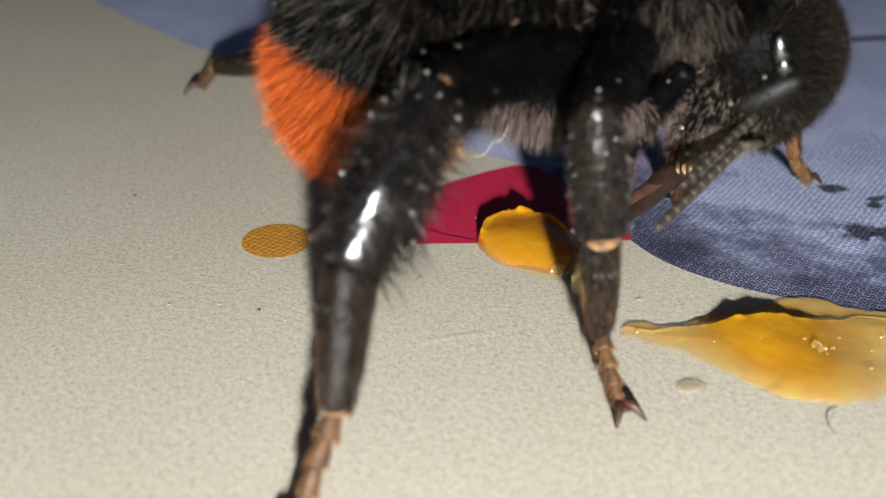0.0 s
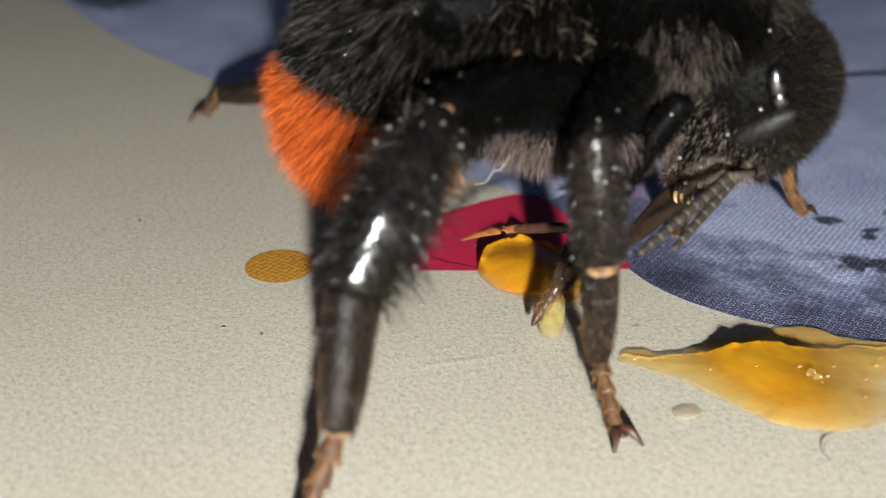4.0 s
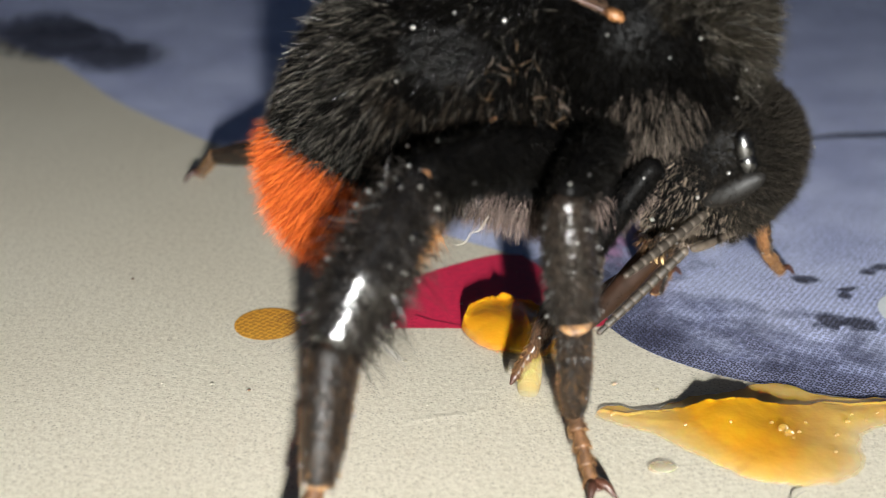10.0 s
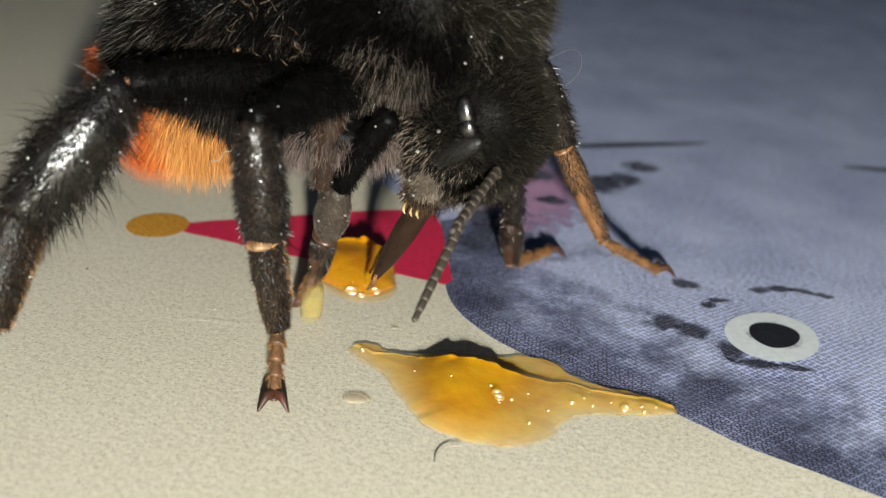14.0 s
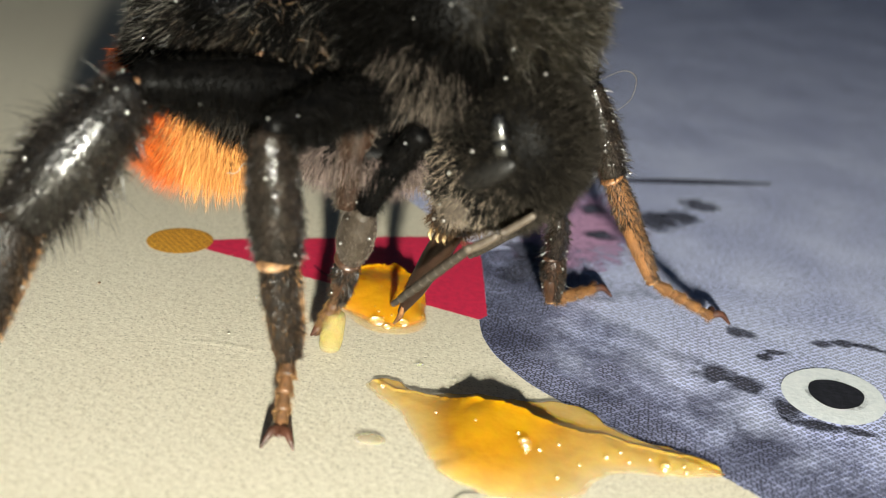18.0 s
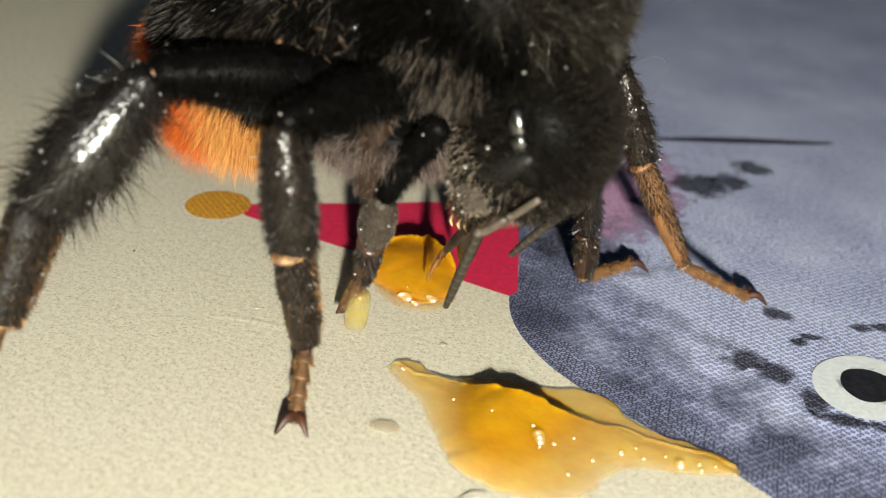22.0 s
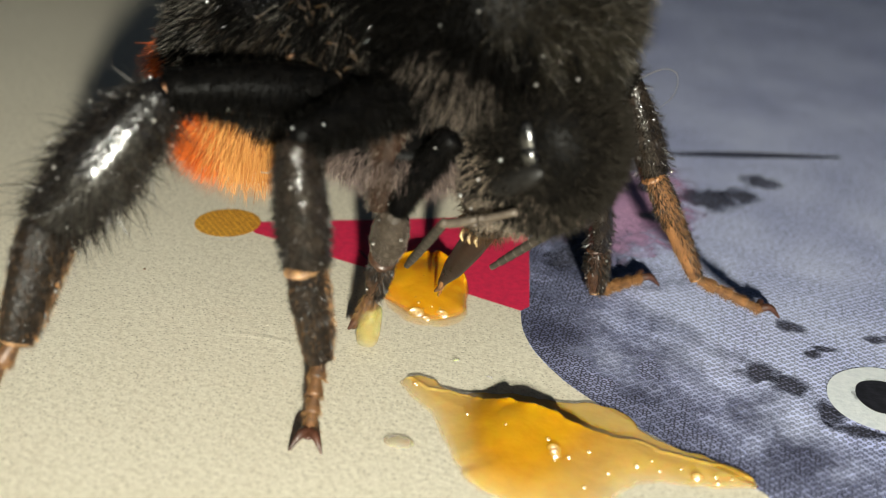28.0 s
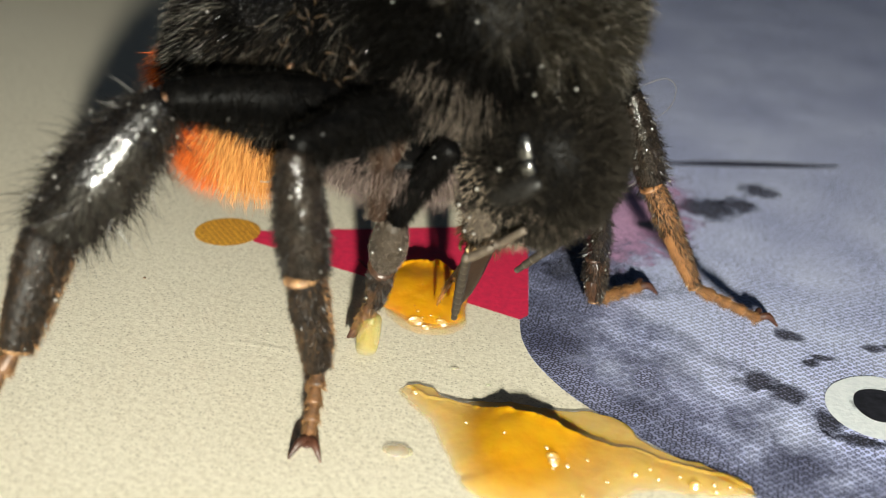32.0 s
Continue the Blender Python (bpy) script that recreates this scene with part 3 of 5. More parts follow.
def build_honey():
    made = []
    big = [(10.7, -6.35), (10.95, -5.95), (11.45, -5.8), (12.0, -6.05), (12.6, -6.1), (13.4, -5.6), (14.2, -5.3), (15.2, -5.15), (16.2, -4.7), (17.1, -4.85), (17.7, -5.5), (18.6, -5.8), (19.6, -5.9), (20.6, -6.0),
           (20.85, -6.6), (19.6, -7.25), (18.4, -7.7), (17.8, -8.4), (17.5, -9.4), (16.6, -10.2), (15.2, -10.3), (14.1, -9.9), (13.2, -8.9), (12.5, -7.9), (11.8, -7.3), (11.05, -6.85)]
    ridge = [(10.9, -6.2), (11.8, -6.4), (12.7, -6.45), (13.4, -6.4), (14.2, -6.35), (15.2, -6.4), (15.9, -6.45), (16.6, -6.4), (17.4, -6.35), (18.5, -6.3), (19.6, -6.25), (20.8, -6.3)]
    v, f = puddle(big, ridge, [0.02, 0.05, 0.09, 0.2, 0.56, 0.42, 0.24, 0.13, 0.09, 0.07, 0.08, 0.06], rag=0.085)
    v[:, 2] += 0.02
    big_pool = tagged(part("honey_puddle", v, f, HONEY), "thick amber honey puddle on the cream card", "honey")
    made.append(big_pool)
    # flattened bubbles added as honey glints, tilted to mirror the torch
    for x, y, r in ((13.6, -6.4, 0.1), (15.75, -7.9, 0.25), (15.85, -8.1, 0.22), (14.3, -7.6, 0.07), (16.6, -7.4, 0.08), (15.9, -8.3, 0.08), (18.2, -6.9, 0.08), (19.45, -7.0, 0.22), (19.9, -6.75, 0.09), (20.3, -6.6, 0.07), (13.1, -7.3, 0.07),
                    (17.9, -7.3, 0.12), (18.5, -7.2, 0.08), (19.0, -6.85, 0.07), (20.0, -6.95, 0.1), (17.3, -8.0, 0.08), (16.2, -7.95, 0.1), (15.5, -7.6, 0.1), (11.2, -6.4, 0.12), (16.9, -8.9, 0.09)):
        part("bubble", *blob((x, y, surface_height(v, x, y)), (r * 0.28, r * 0.8, r * 0.7), (0.2, -0.82, 0.54), rows=10, cols=14), BUBBLE, big_pool, "tiny shining bubble")
    small = [(7.75, -1.5), (7.45, -0.6), (7.5, 0.2), (7.85, 0.75), (8.7, 1.05), (9.7, 0.85), (10.3, 0.25), (10.6, -0.7), (10.85, -1.6), (10.35, -2.45), (9.55, -2.6), (8.7, -2.25), (8.1, -1.95)]
    v, f = puddle(small, [(7.55, -0.3), (7.85, 0.4), (8.7, 0.75), (9.6, 0.6), (10.3, -0.1)], [0.4, 0.54, 0.6, 0.56, 0.4], 0.045, 0.16, 0.42, 0.02, seed=4)
    v[:, 2] += 0.02
    small_pool = tagged(part("honey_puddle", v, f, ORANGE_HONEY), "orange honey blob on the printed red beak", "honey")
    made.append(small_pool)
    lobe = [(8.3, -2.0), (8.2, -1.2), (8.9, -0.6), (10.2, -0.6), (10.75, -1.2), (10.98, -1.8), (10.75, -2.6), (10.0, -3.0), (9.3, -2.95), (8.6, -2.45)]
    rv, rf = puddle(lobe, [(8.4, -1.7), (9.2, -1.75), (10.0, -1.7), (10.8, -1.5)], [0.1, 0.16, 0.18, 0.12], 0.045, 0.1, 0.4, 0.03, seed=6)
    rv[:, 2] += 0.016
    part("clear_rim", rv, rf, RIM_HONEY, small_pool, "pale clear honey lobe at the blob's edge")
    # more bubbles added for glints, the first three flattened and tilted
    for x, y, r in ((9.6, -2.6, 0.3), (10.35, -2.3, 0.26), (10.0, -2.75, 0.16)):
        part("bubble", *blob((x, y, surface_height(rv, x, y)), (r * 0.16, r * 0.9, r * 0.6), (0.2, -0.82, 0.54), rows=10, cols=14), BUBBLE, small_pool, "tiny shining bubble")
    for x, y, r in ((9.5, -2.2, 0.14), (9.75, -2.4, 0.1), (9.3, -2.0, 0.07), (9.95, -2.2, 0.12), (10.2, -2.1, 0.08), (9.1, -0.9, 0.07)):
        part("bubble", *blob((x, y, surface_height(v, x, y)), (r * 0.45, r * 0.45, r * 0.4), (1, 0, 0), rows=10, cols=12), BUBBLE, small_pool, "tiny shining bubble")
    v, f = blob((8.97, -4.85, 0.62), (0.64, 0.37, 0.36), (0.05, 0.1, 1), rows=24, cols=20, shape=lambda u: (4 * u * (1 - u) + 1e-4) ** -0.4)
    made.append(tagged(part("honey_drop", v, f, PALE_HONEY, origin=(9.05, -4.95, 0)), "pale yellow honey drop beside the bee's front claw", "honey"))
    v, f = blob((11.9, -9.25, 0.05), (0.42, 0.3, 0.05), (1, 0.2, 0), rows=14, cols=18)
    made.append(tagged(part("honey_drop", v, f, CLEAR_DROP, origin=(11.9, -9.25, 0)), "small flat clear drop on the card", "honey"))
    return made


def build_litter():
    made = []
    rng = np.random.default_rng(21)
    for x, y, r, name, tint, words in ((-4.0, 4.4, 0.045, "speck", BROWN_SKIN, "tiny brown speck on the card"), (11.7, -4.5, 0.09, "speck", CLEAR_DROP, "tiny clear droplet on the card"), (0.6, -4.2, 0.035, "speck", AMBER_SKIN, "tiny brown speck on the card"), (5.4, -2.6, 0.07, "speck", CLEAR_DROP, "tiny clear droplet on the card"), (12.9, -4.9, 0.06, "speck", CLEAR_DROP, "tiny clear droplet on the card")):
        v, f = blob((x, y, 0.02), (r * 1.4, r, r * 0.7), (1, rng.uniform(-1, 1), 0), rows=8, cols=10)
        made.append(tagged(part(name, v, f, tint, origin=(x, y, 0)), words, "speck"))
    flecks = []
    for _ in range(70):
        x, y, r = rng.uniform(-8, 24), rng.uniform(-13, 9), rng.uniform(0.015, 0.045)
        if x > 10.5 and y > -7 - 0.2 * (x - 10):
            continue
        a = rng.uniform(0, 6.28)
        c, s2 = math.cos(a) * r, math.sin(a) * r
        flecks.append((np.array([(x - c * 2, y - s2 * 2, 0.022), (x + s2, y - c, 0.03), (x + c * 2, y + s2 * 2, 0.022), (x - s2, y + c, 0.026), (x, y, 0.022 + r * 0.8)]), [(0, 1, 4), (1, 2, 4), (2, 3, 4), (3, 0, 4)]))
    made.append(tagged(part("paper_flecks", *join(*flecks), PAPER), "fine loose paper dust scattered over the card", "dust", kind="stuff"))
    return made + build_fibre()


def build_fibre():
    v, f = limb([(14.85, -11.7, 0.05), (14.8, -11.3, 0.07), (15.0, -10.95, 0.12), (15.35, -10.7, 0.1)], [0.012, 0.016, 0.015, 0.008], cols=8)
    return [tagged(part("fibre", v, f, FIBRE, origin=(15, -11, 0)), "short curled grey fibre lying on the card", "fibre")]


# ---- the bee ----
BEE_BASE = (11.0, -3.5, 0.0)
FWD = np.array([0.955, -0.295, 0.0])
SIDE = np.array([0.295, 0.955, 0.0])


def build_leg(bee, name, chain, widths, flats, mats, hairs, label, girth=((0.55, 0.85, 1.0, 0.86), (0.78, 1.0, 0.85, 0.55))):
    """chain: hip, knee, shin end, foot joint, toe; the thigh carries the rest."""
    hip, knee, shin, joint, toe = (np.array(p, float) for p in chain)
    w = widths
    thigh = limb([hip, hip * 0.5 + knee * 0.5 + (0, 0, 0.15), knee], [w[0] * 0.9, w[0], w[0] * 0.7], 0.8)
    leg = part(name, *thigh, mats[0], bee, label, origin=hip)
    LEGS.append((leg, hip))
    shin_shape = limb([knee, knee * 0.7 + shin * 0.3, knee * 0.38 + shin * 0.62, shin], [w[1] * k for k in girth[0]], flats[0], n=8, cols=40, dent=-0.1, groove=0.2 if name == "hind_leg" else 0.0)
    part("tibia", *shin_shape, mats[1], leg, origin=knee)
    meta = limb([shin, shin * 0.75 + joint * 0.25, shin * 0.3 + joint * 0.7, joint], [w[2] * k for k in girth[1]], flats[1])
    part("basitarsus", *meta, mats[2], leg, origin=shin)
    way = (joint - shin) / np.linalg.norm(joint - shin)
    knob = 0.5 if name == "hind_leg" else 0.8
    part("joint", *blob(shin + np.array([0.0, -0.16, 0.0]), (w[1] * 0.28, w[1] * flats[0] * knob, w[1] * knob), way, rows=10, cols=16), mats[4], leg, "leg joint", origin=shin)
    if hip[1] < -5 and name == "hind_leg":
        part("knee", *blob(knee + np.array([0.1, -0.2, 0.1]), (0.24, 0.16, 0.13), (shin - knee) * 0.6 + np.array([0.5, 0, 1.0]), rows=10, cols=14), TARSUS_SKIN, leg, "pale knee cap", origin=knee)
    part("joint", *blob(joint, (w[2] * 0.2, w[2] * flats[1] * 0.62, w[2] * 0.6), way, rows=10, cols=16), PALE_SKIN, leg, "pale leg joint", origin=joint)
    spur = limb([shin, shin + way * 0.35 + np.array([-0.3, -0.2, 0]) * w[1], shin + way * 0.8 + np.array([-0.75, -0.3, 0]) * w[1]], [0.06, 0.05, 0.012], n=4, cols=6)
    part("spur", *spur, LEG_SKIN, leg, "dark spine at the end of the shin", origin=shin)
    toes = []
    for i in range(4):
        a, b = joint + (toe - joint) * i / 4, joint + (toe - joint) * (i + 1) / 4
        toes.append(limb([a, a * 0.4 + b * 0.6, b], [w[3] * 0.55, w[3] * (0.74 + 0.06 * (3 - i)), w[3] * (1.12 - 0.07 * i)], n=4, cols=10))
    part("tarsus", *join(*toes), mats[3], leg, origin=joint)
    d = toe - joint
    d[2] = 0
    d = d / (np.linalg.norm(d) + 1e-9)
    s = np.array([-d[1], d[0], 0])
    if toe[2] > 0.6:
        d, s = (toe - joint) / np.linalg.norm(toe - joint), s * 0.6
    claws = [limb([toe, toe + d * (0.22 if toe[2] > 0.6 else 0.34) + s * k * 0.2 + (0, 0, 0.06), toe + d * (0.42 if toe[2] > 0.6 else 0.66) + s * k * 0.42 + (0, 0, -0.1 - 0.5 * min(toe[2], 0.4) if d[2] == 0 else 0.06)], [0.14, 0.13, 0.035], n=4, cols=8) for k in (-1, 1)]
    pad = blob(toe + d * 0.2, (0.26, 0.2, 0.1), d, rows=8, cols=12)
    part("claw", *join(*claws, pad), CLAW_SKIN, leg, "dark hooked claws", origin=toe)
    rng_seed = abs(int(sum(chain[0]) * 100)) % 1000
    down = (shin - knee) / np.linalg.norm(shin - knee)
    part("leg_hair", *coat(shin_shape, hairs[0], hairs[1], 0.010, down * 0.6, 0.4, seed=rng_seed), hairs[2], leg)
    part("thigh_hair", *coat(thigh, hairs[5] * 3, 0.24 if name == "front_leg" else 0.4, 0.009, down * 0.7, 0.5, seed=rng_seed + 1), BLACK_FUR, leg)
    part("foot_hair", *coat(meta, hairs[3], 0.16, 0.009, (joint - shin) / np.linalg.norm(joint - shin) * 1.2, 0.3, seed=rng_seed + 2), hairs[4], leg)
    # the amber fringe has the glow of backlit edge hairs in its colour
    part("fringe", *coat(meta, 220, 0.24, 0.006, (joint - shin) / np.linalg.norm(joint - shin) * 0.8, 0.3, seed=rng_seed + 5), AMBER_HAIR if mats[4] is not BROWN_SKIN or name == "hind_leg" else BROWN_HAIR, leg, "fringe of stiff hairs")
    if name == "hind_leg":
        part("long_hair", *coat(shin_shape, 760, 1.15, 0.012, down * 0.45, 0.42, seed=rng_seed + 13), LEG_HAIR, leg, "long dark bristles")
    if mats[4] is not BROWN_SKIN and hip[1] < -5 or name == "hind_leg" and hip[1] < -5:
        rear = lambda p: p[:, 1] > np.interp((p - shin) @ way, [0, np.linalg.norm(joint - shin)], [shin[1], joint[1]]) + w[2] * 0.1
        part("comb", *coat(meta, 1500, 0.24, 0.008, way * 0.7, 0.35, keep=rear, seed=rng_seed + 15), TAN_HAIR, leg, "tan comb of stiff hairs")
    cuff = lambda p: ((p - shin) @ way < 0.42 * np.linalg.norm(joint - shin)) | (p[:, 0] > np.interp((p - shin) @ way, [0, np.linalg.norm(joint - shin)], [shin[0], joint[0]]) + w[2] * 0.25)
    part("cuff_hair", *coat(meta, 4500, 0.22, 0.009, way * 0.8, 0.35, keep=cuff, seed=rng_seed + 11), LEG_HAIR, leg, "dark short hairs")
    part("toe_hair", *coat(join(*toes), 2000, 0.2, 0.007, (toe - joint) / np.linalg.norm(toe - joint) * 1.2, 0.35, seed=rng_seed + 6), AMBER_HAIR, leg)
    rng = np.random.default_rng(rng_seed + 9)
    sv = np.vstack([shin_shape[0], meta[0], thigh[0]])
    # beads added to stand for the sparkle of the leg hair
    beads = [blob(sv[i] + rng.normal(size=3) * (0.2 if name == "hind_leg" else 0.08), (r, r, r), (1, 0, 0), rows=7, cols=8) for i, r in zip(rng.integers(0, len(sv), 120 if name == "hind_leg" else 22), rng.uniform(0.02, 0.055, 120))]
    part("dew", *join(*beads), DEW, leg, "fine glinting dew on the leg hair")
    return leg


def build_bee():
    bee = thing("bumblebee", BEE_BASE, "black furry bumblebee with an orange-red tail, feeding on honey", "bee")
    # abdomen, bent down towards its tail
    spine = [(10.0, -3.8, 10.3), (8.0, -3.7, 10.2), (6.2, -3.6, 9.4), (5.0, -3.55, 8.2), (4.25, -3.5, 7.0), (4.05, -3.5, 5.6), (4.0, -3.5, 4.6)]
    ab = limb(spine, [2.6, 3.3, 3.5, 3.2, 2.7, 2.2, 1.2], 1.0, hint=SIDE, n=6, cols=36)
    ab_c = np.array(spine[2])
    abdomen = part("abdomen", *ab, GLOSS_SKIN, bee, origin=ab_c)
    down = np.array([-0.55, 0.15, -0.75])
    line = np.array(spine)
    tail = lambda p: (p[:, 2] < 8.5 - 0.38 * (p[:, 0] - 0.9)) & (p[:, 0] < 5.8 + 0.3 * np.sin(p[:, 1] * 9 + p[:, 2] * 7))
    under = lambda p: (p[:, 0] - np.interp(p[:, 2], line[::-1, 2][:5], line[::-1, 0][:5]) + 0.35 * np.sin(p[:, 0] * 37 + p[:, 2] * 53 + p[:, 1] * 71) > 0.1) & (p[:, 2] < 7.2)
    # a bare shining patch on the flank, umber fur below it; towards the tail, lit hair tips put into pale fur
    bare = lambda p: (p[:, 1] < -4.5) & (((p[:, 0] - 6.1) / 1.1) ** 2 + ((p[:, 2] - 10.85) / 0.8) ** 2 < 1 + 0.5 * np.sin(p[:, 0] * 9.0) * np.sin(p[:, 2] * 11.0))
    low = lambda p: (p[:, 2] < 9.9 + 0.4 * np.sin(p[:, 0] * 3.1)) & (p[:, 0] > 4.2)
    part("abdomen_fur", *coat(ab, 75000, 0.66, 0.009, down * 0.9, 0.3, keep=lambda p: ~tail(p) & ~bare(p), seed=3), BLACK_FUR, abdomen)
    part("flank_fur", *coat(ab, 24000, 0.58, 0.008, down * 1.0, 0.3, keep=lambda p: ~tail(p) & ~bare(p) & low(p), seed=13), UMBER_FUR, abdomen, "umber flank fur")
    part("lit_tip_fur", *coat(ab, 13000, 0.8, 0.007, down * 0.75, 0.28, keep=lambda p: ~tail(p) & (p[:, 0] < 4.6 + 0.5 * np.sin(p[:, 2] * 5)), seed=14), PALE_FUR, abdomen, "silvery-tipped fur before the tail")
    part("tail_fur", *coat(ab, 95000, 0.92, 0.0075, down * 0.75, 0.36, keep=lambda p: tail(p) & ~under(p), seed=4), ORANGE_FUR, abdomen, "orange-red tail fur")
    part("belly_fur", *coat(ab, 80000, 0.95, 0.008, down * 0.5 + np.array([0.0, 0, -0.3]), 0.32, keep=lambda p: tail(p) & under(p), seed=5), YELLOW_FUR, abdomen, "yellow-orange fur under the tail")
    # thorax
    th_c = np.array([11.3, -3.6, 10.9])
    th = blob(th_c, (3.9, 3.8, 3.7), FWD + np.array([0, 0, -0.15]))
    thorax = part("thorax", *th, SKIN, bee, origin=th_c)
    crown = lambda p: p[:, 2] > 11.1 - 0.75 * (p[:, 0] - 12.6) + 0.5 * np.sin(p[:, 0] * 4.0 + p[:, 1] * 3.0)
    part("thorax_fur", *coat(th, 80000, 0.55, 0.009, (0, 0, 0.0), 0.4, keep=lambda p: (p[:, 2] > 8.6) & ~crown(p), seed=6), BLACK_FUR, thorax)
    part("back_fur", *coat(th, 70000, 0.75, 0.008, (0.2, 0, 0.15), 0.55, keep=crown, seed=16), DUSTY_FUR, thorax, "olive-brown fur on the back")
    part("chest_fur", *coat(th, 45000, 0.62, 0.008, (0, 0, -0.5), 0.35, keep=lambda p: (p[:, 2] <= 8.7) | ((p[:, 1] < -6.0) & (((p[:, 0] - 11.4) / 1.3) ** 2 + ((p[:, 2] - 8.6) / 1.2) ** 2 < 1 + 0.8 * np.sin(p[:, 0] * 37 + p[:, 2] * 53 + p[:, 1] * 71))), seed=7), GREY_FUR, thorax, "grey chest fur")
    be_c = np.array([9.1, -4.5, 6.8])
    be = blob(be_c, (2.9, 2.3, 1.1), FWD)
    belly = part("belly", *be, SKIN, bee, origin=be_c)
    part("belly_down", *coat(be, 16000, 0.65, 0.009, (-0.1, 0, -0.6), 0.35, keep=lambda p: p[:, 2] < 7.0, seed=17), PINKISH_FUR, belly, "sparse pinkish-grey belly fur")
    part("stray_hair", *limb([(15.4, -2.6, 9.0), (16.0, -2.2, 9.3), (16.35, -2.0, 9.1), (16.3, -1.9, 8.5), (15.9, -1.9, 8.0)], [0.008, 0.008, 0.008, 0.007, 0.005], n=6, cols=6), PALE_FUR, bee, "long pale stray hair")
    part("stray_hair", *limb([(6.35, -7.0, 5.71), (6.63, -7.0, 5.77), (6.82, -7.0, 6.06), (7.01, -7.0, 6.12), (7.26, -7.0, 6.51)], [0.012, 0.016, 0.014, 0.016, 0.012], n=6, cols=6), FIBRE, bee, "pale curled hair under the belly")
    # hairs catching the light on the abdomen, given a pale colour
    part("glint_hair", *coat(ab, 3000, 0.75, 0.008, down * 0.6, 0.4, keep=lambda p: ~tail(p) & ~bare(p), seed=23), PALE_FUR, abdomen, "sparse pale hairs")
    clump = lambda p: np.array([noise.noise(Vector(q * 0.9)) > 0.12 for q in p])
    part("wet_fur", *coat(th, 16000, 0.55, 0.014, (-0.3, 0, -0.3), 0.2, keep=lambda p: (p[:, 1] < -3.0) & clump(p), seed=29), WET_FUR, thorax, "wet black clumped fur")
    part("wet_fur", *coat(ab, 14000, 0.55, 0.014, down * 0.9, 0.2, keep=lambda p: ~tail(p) & ~bare(p) & clump(p), seed=30), WET_FUR, abdomen, "wet black clumped fur")
    # same for the back: hair glints put in as pale strands
    part("glint_hair", *coat(th, 9000, 0.85, 0.008, (0.1, 0, 0.1), 0.55, keep=crown, seed=24), PALE_FUR, thorax, "sparse pale hairs")
    crumbs = ((7.25, -7.2, 9.2, 0.1), (8.5, -7.3, 8.8, 0.06))
    for x, y, z, r in crumbs:
        part("pollen_crumb", *blob((x, y, z), (r * 1.3, r, r * 0.8), (1, 0.3, 0.5), rows=8, cols=10), TARSUS_SKIN, thorax, "orange pollen crumb in the fur", origin=(x, y, z))
    dr = np.random.default_rng(51)
    for x, y, z, n in ((7.7, -7.1, 10.5, 12), (7.2, -7.2, 9.3, 5), (8.3, -7.35, 9.05, 7), (8.8, -7.2, 9.7, 4)):
        for _ in range(n):
            c = np.array([x, y, z]) + dr.normal(size=3) * (0.32, 0.06, 0.3)
            w = dr.normal(size=3) * (1, 0.3, 1)
            w /= np.linalg.norm(w)
            part("debris", *limb([c - w * 0.2, c + dr.normal(size=3) * 0.06, c + w * dr.uniform(0.1, 0.26)], [0.008, dr.uniform(0.012, 0.03), 0.008], n=3, cols=5), STRAW, thorax, "", origin=c)
    # wings
    for k in (-1, 1):
        root = th_c + SIDE * k * 3.7 + np.array([0, 0, 0.95])
        wv, wf = [], []
        tip = root - FWD * 12.5 + SIDE * k * 0.3 + np.array([0, 0, 4.6])
        for i in range(13):
            u = i / 12
            c = root * (1 - u) + tip * u
            half = 0.5 + 2.1 * math.sin(min(u * 1.15 + 0.02, 1) * math.pi * 0.62) * (1 - max(u - 0.85, 0) * 3.5)
            for j in range(5):
                q = (j - 2) / 2
                wv.append(c + SIDE * (-k) * (q + 1) * half * 0.7 + np.array([0, 0, 0.35 * (1 - q * q) + 0.12 * math.sin(7 * u + q) + 0.45 * (q + 1) * half]))
        n0 = len(wv)
        wv += [p - np.array([0, 0, 0.03]) for p in wv]
        wf = grid_faces(13, 5, False)
        wf += [tuple(n0 + i for i in q)[::-1] for q in wf]
        wing = part("wing", wv, wf, WING, bee, "smoky brown folded wing", origin=root)
        lead = [root * (1 - u) + tip * u for u in np.linspace(0, 0.95, 8)]
        part("wing_vein", *limb(lead, [0.06, 0.06, 0.055, 0.05, 0.05, 0.04, 0.04, 0.03], cols=8), CLAW_SKIN, wing, origin=root)
        part("tegula", *blob(root, (0.3, 0.22, 0.17), FWD + np.array([0, 0, -0.4]), rows=12, cols=16), AMBER_SKIN, bee, "shiny brown wing cap", origin=root)
    # beads scattered over the near side to stand for glints in the fur
    rng = np.random.default_rng(33)
    beads = []
    for centre, radii, count in ((th_c, (3.9, 3.8, 3.7), 18), (HEAD_C, (2.5, 2.4, 2.4), 11), (ab_c, (3.8, 3.8, 3.8), 14)):
        for _ in range(count):
            d = rng.normal(size=3)
            d[1] = -abs(d[1]) - 0.3
            d /= np.linalg.norm(d)
            r = rng.uniform(0.02, 0.07)
            beads.append(blob(centre + d * (np.array(radii) + rng.uniform(0.1, 0.5)), (r, r, r), (1, 0, 0), rows=7, cols=8))
    part("dew", *join(*beads), DEW, bee, "fine glinting dew caught in the fur")
    build_head(bee)
    build_tongue(bee)
    build_antenna(bee, "antenna_near")
    build_antenna(bee, "antenna_far")
    dark = (SKIN, LEG_SKIN, FOOT_SKIN, TARSUS_SKIN, PALE_SKIN)
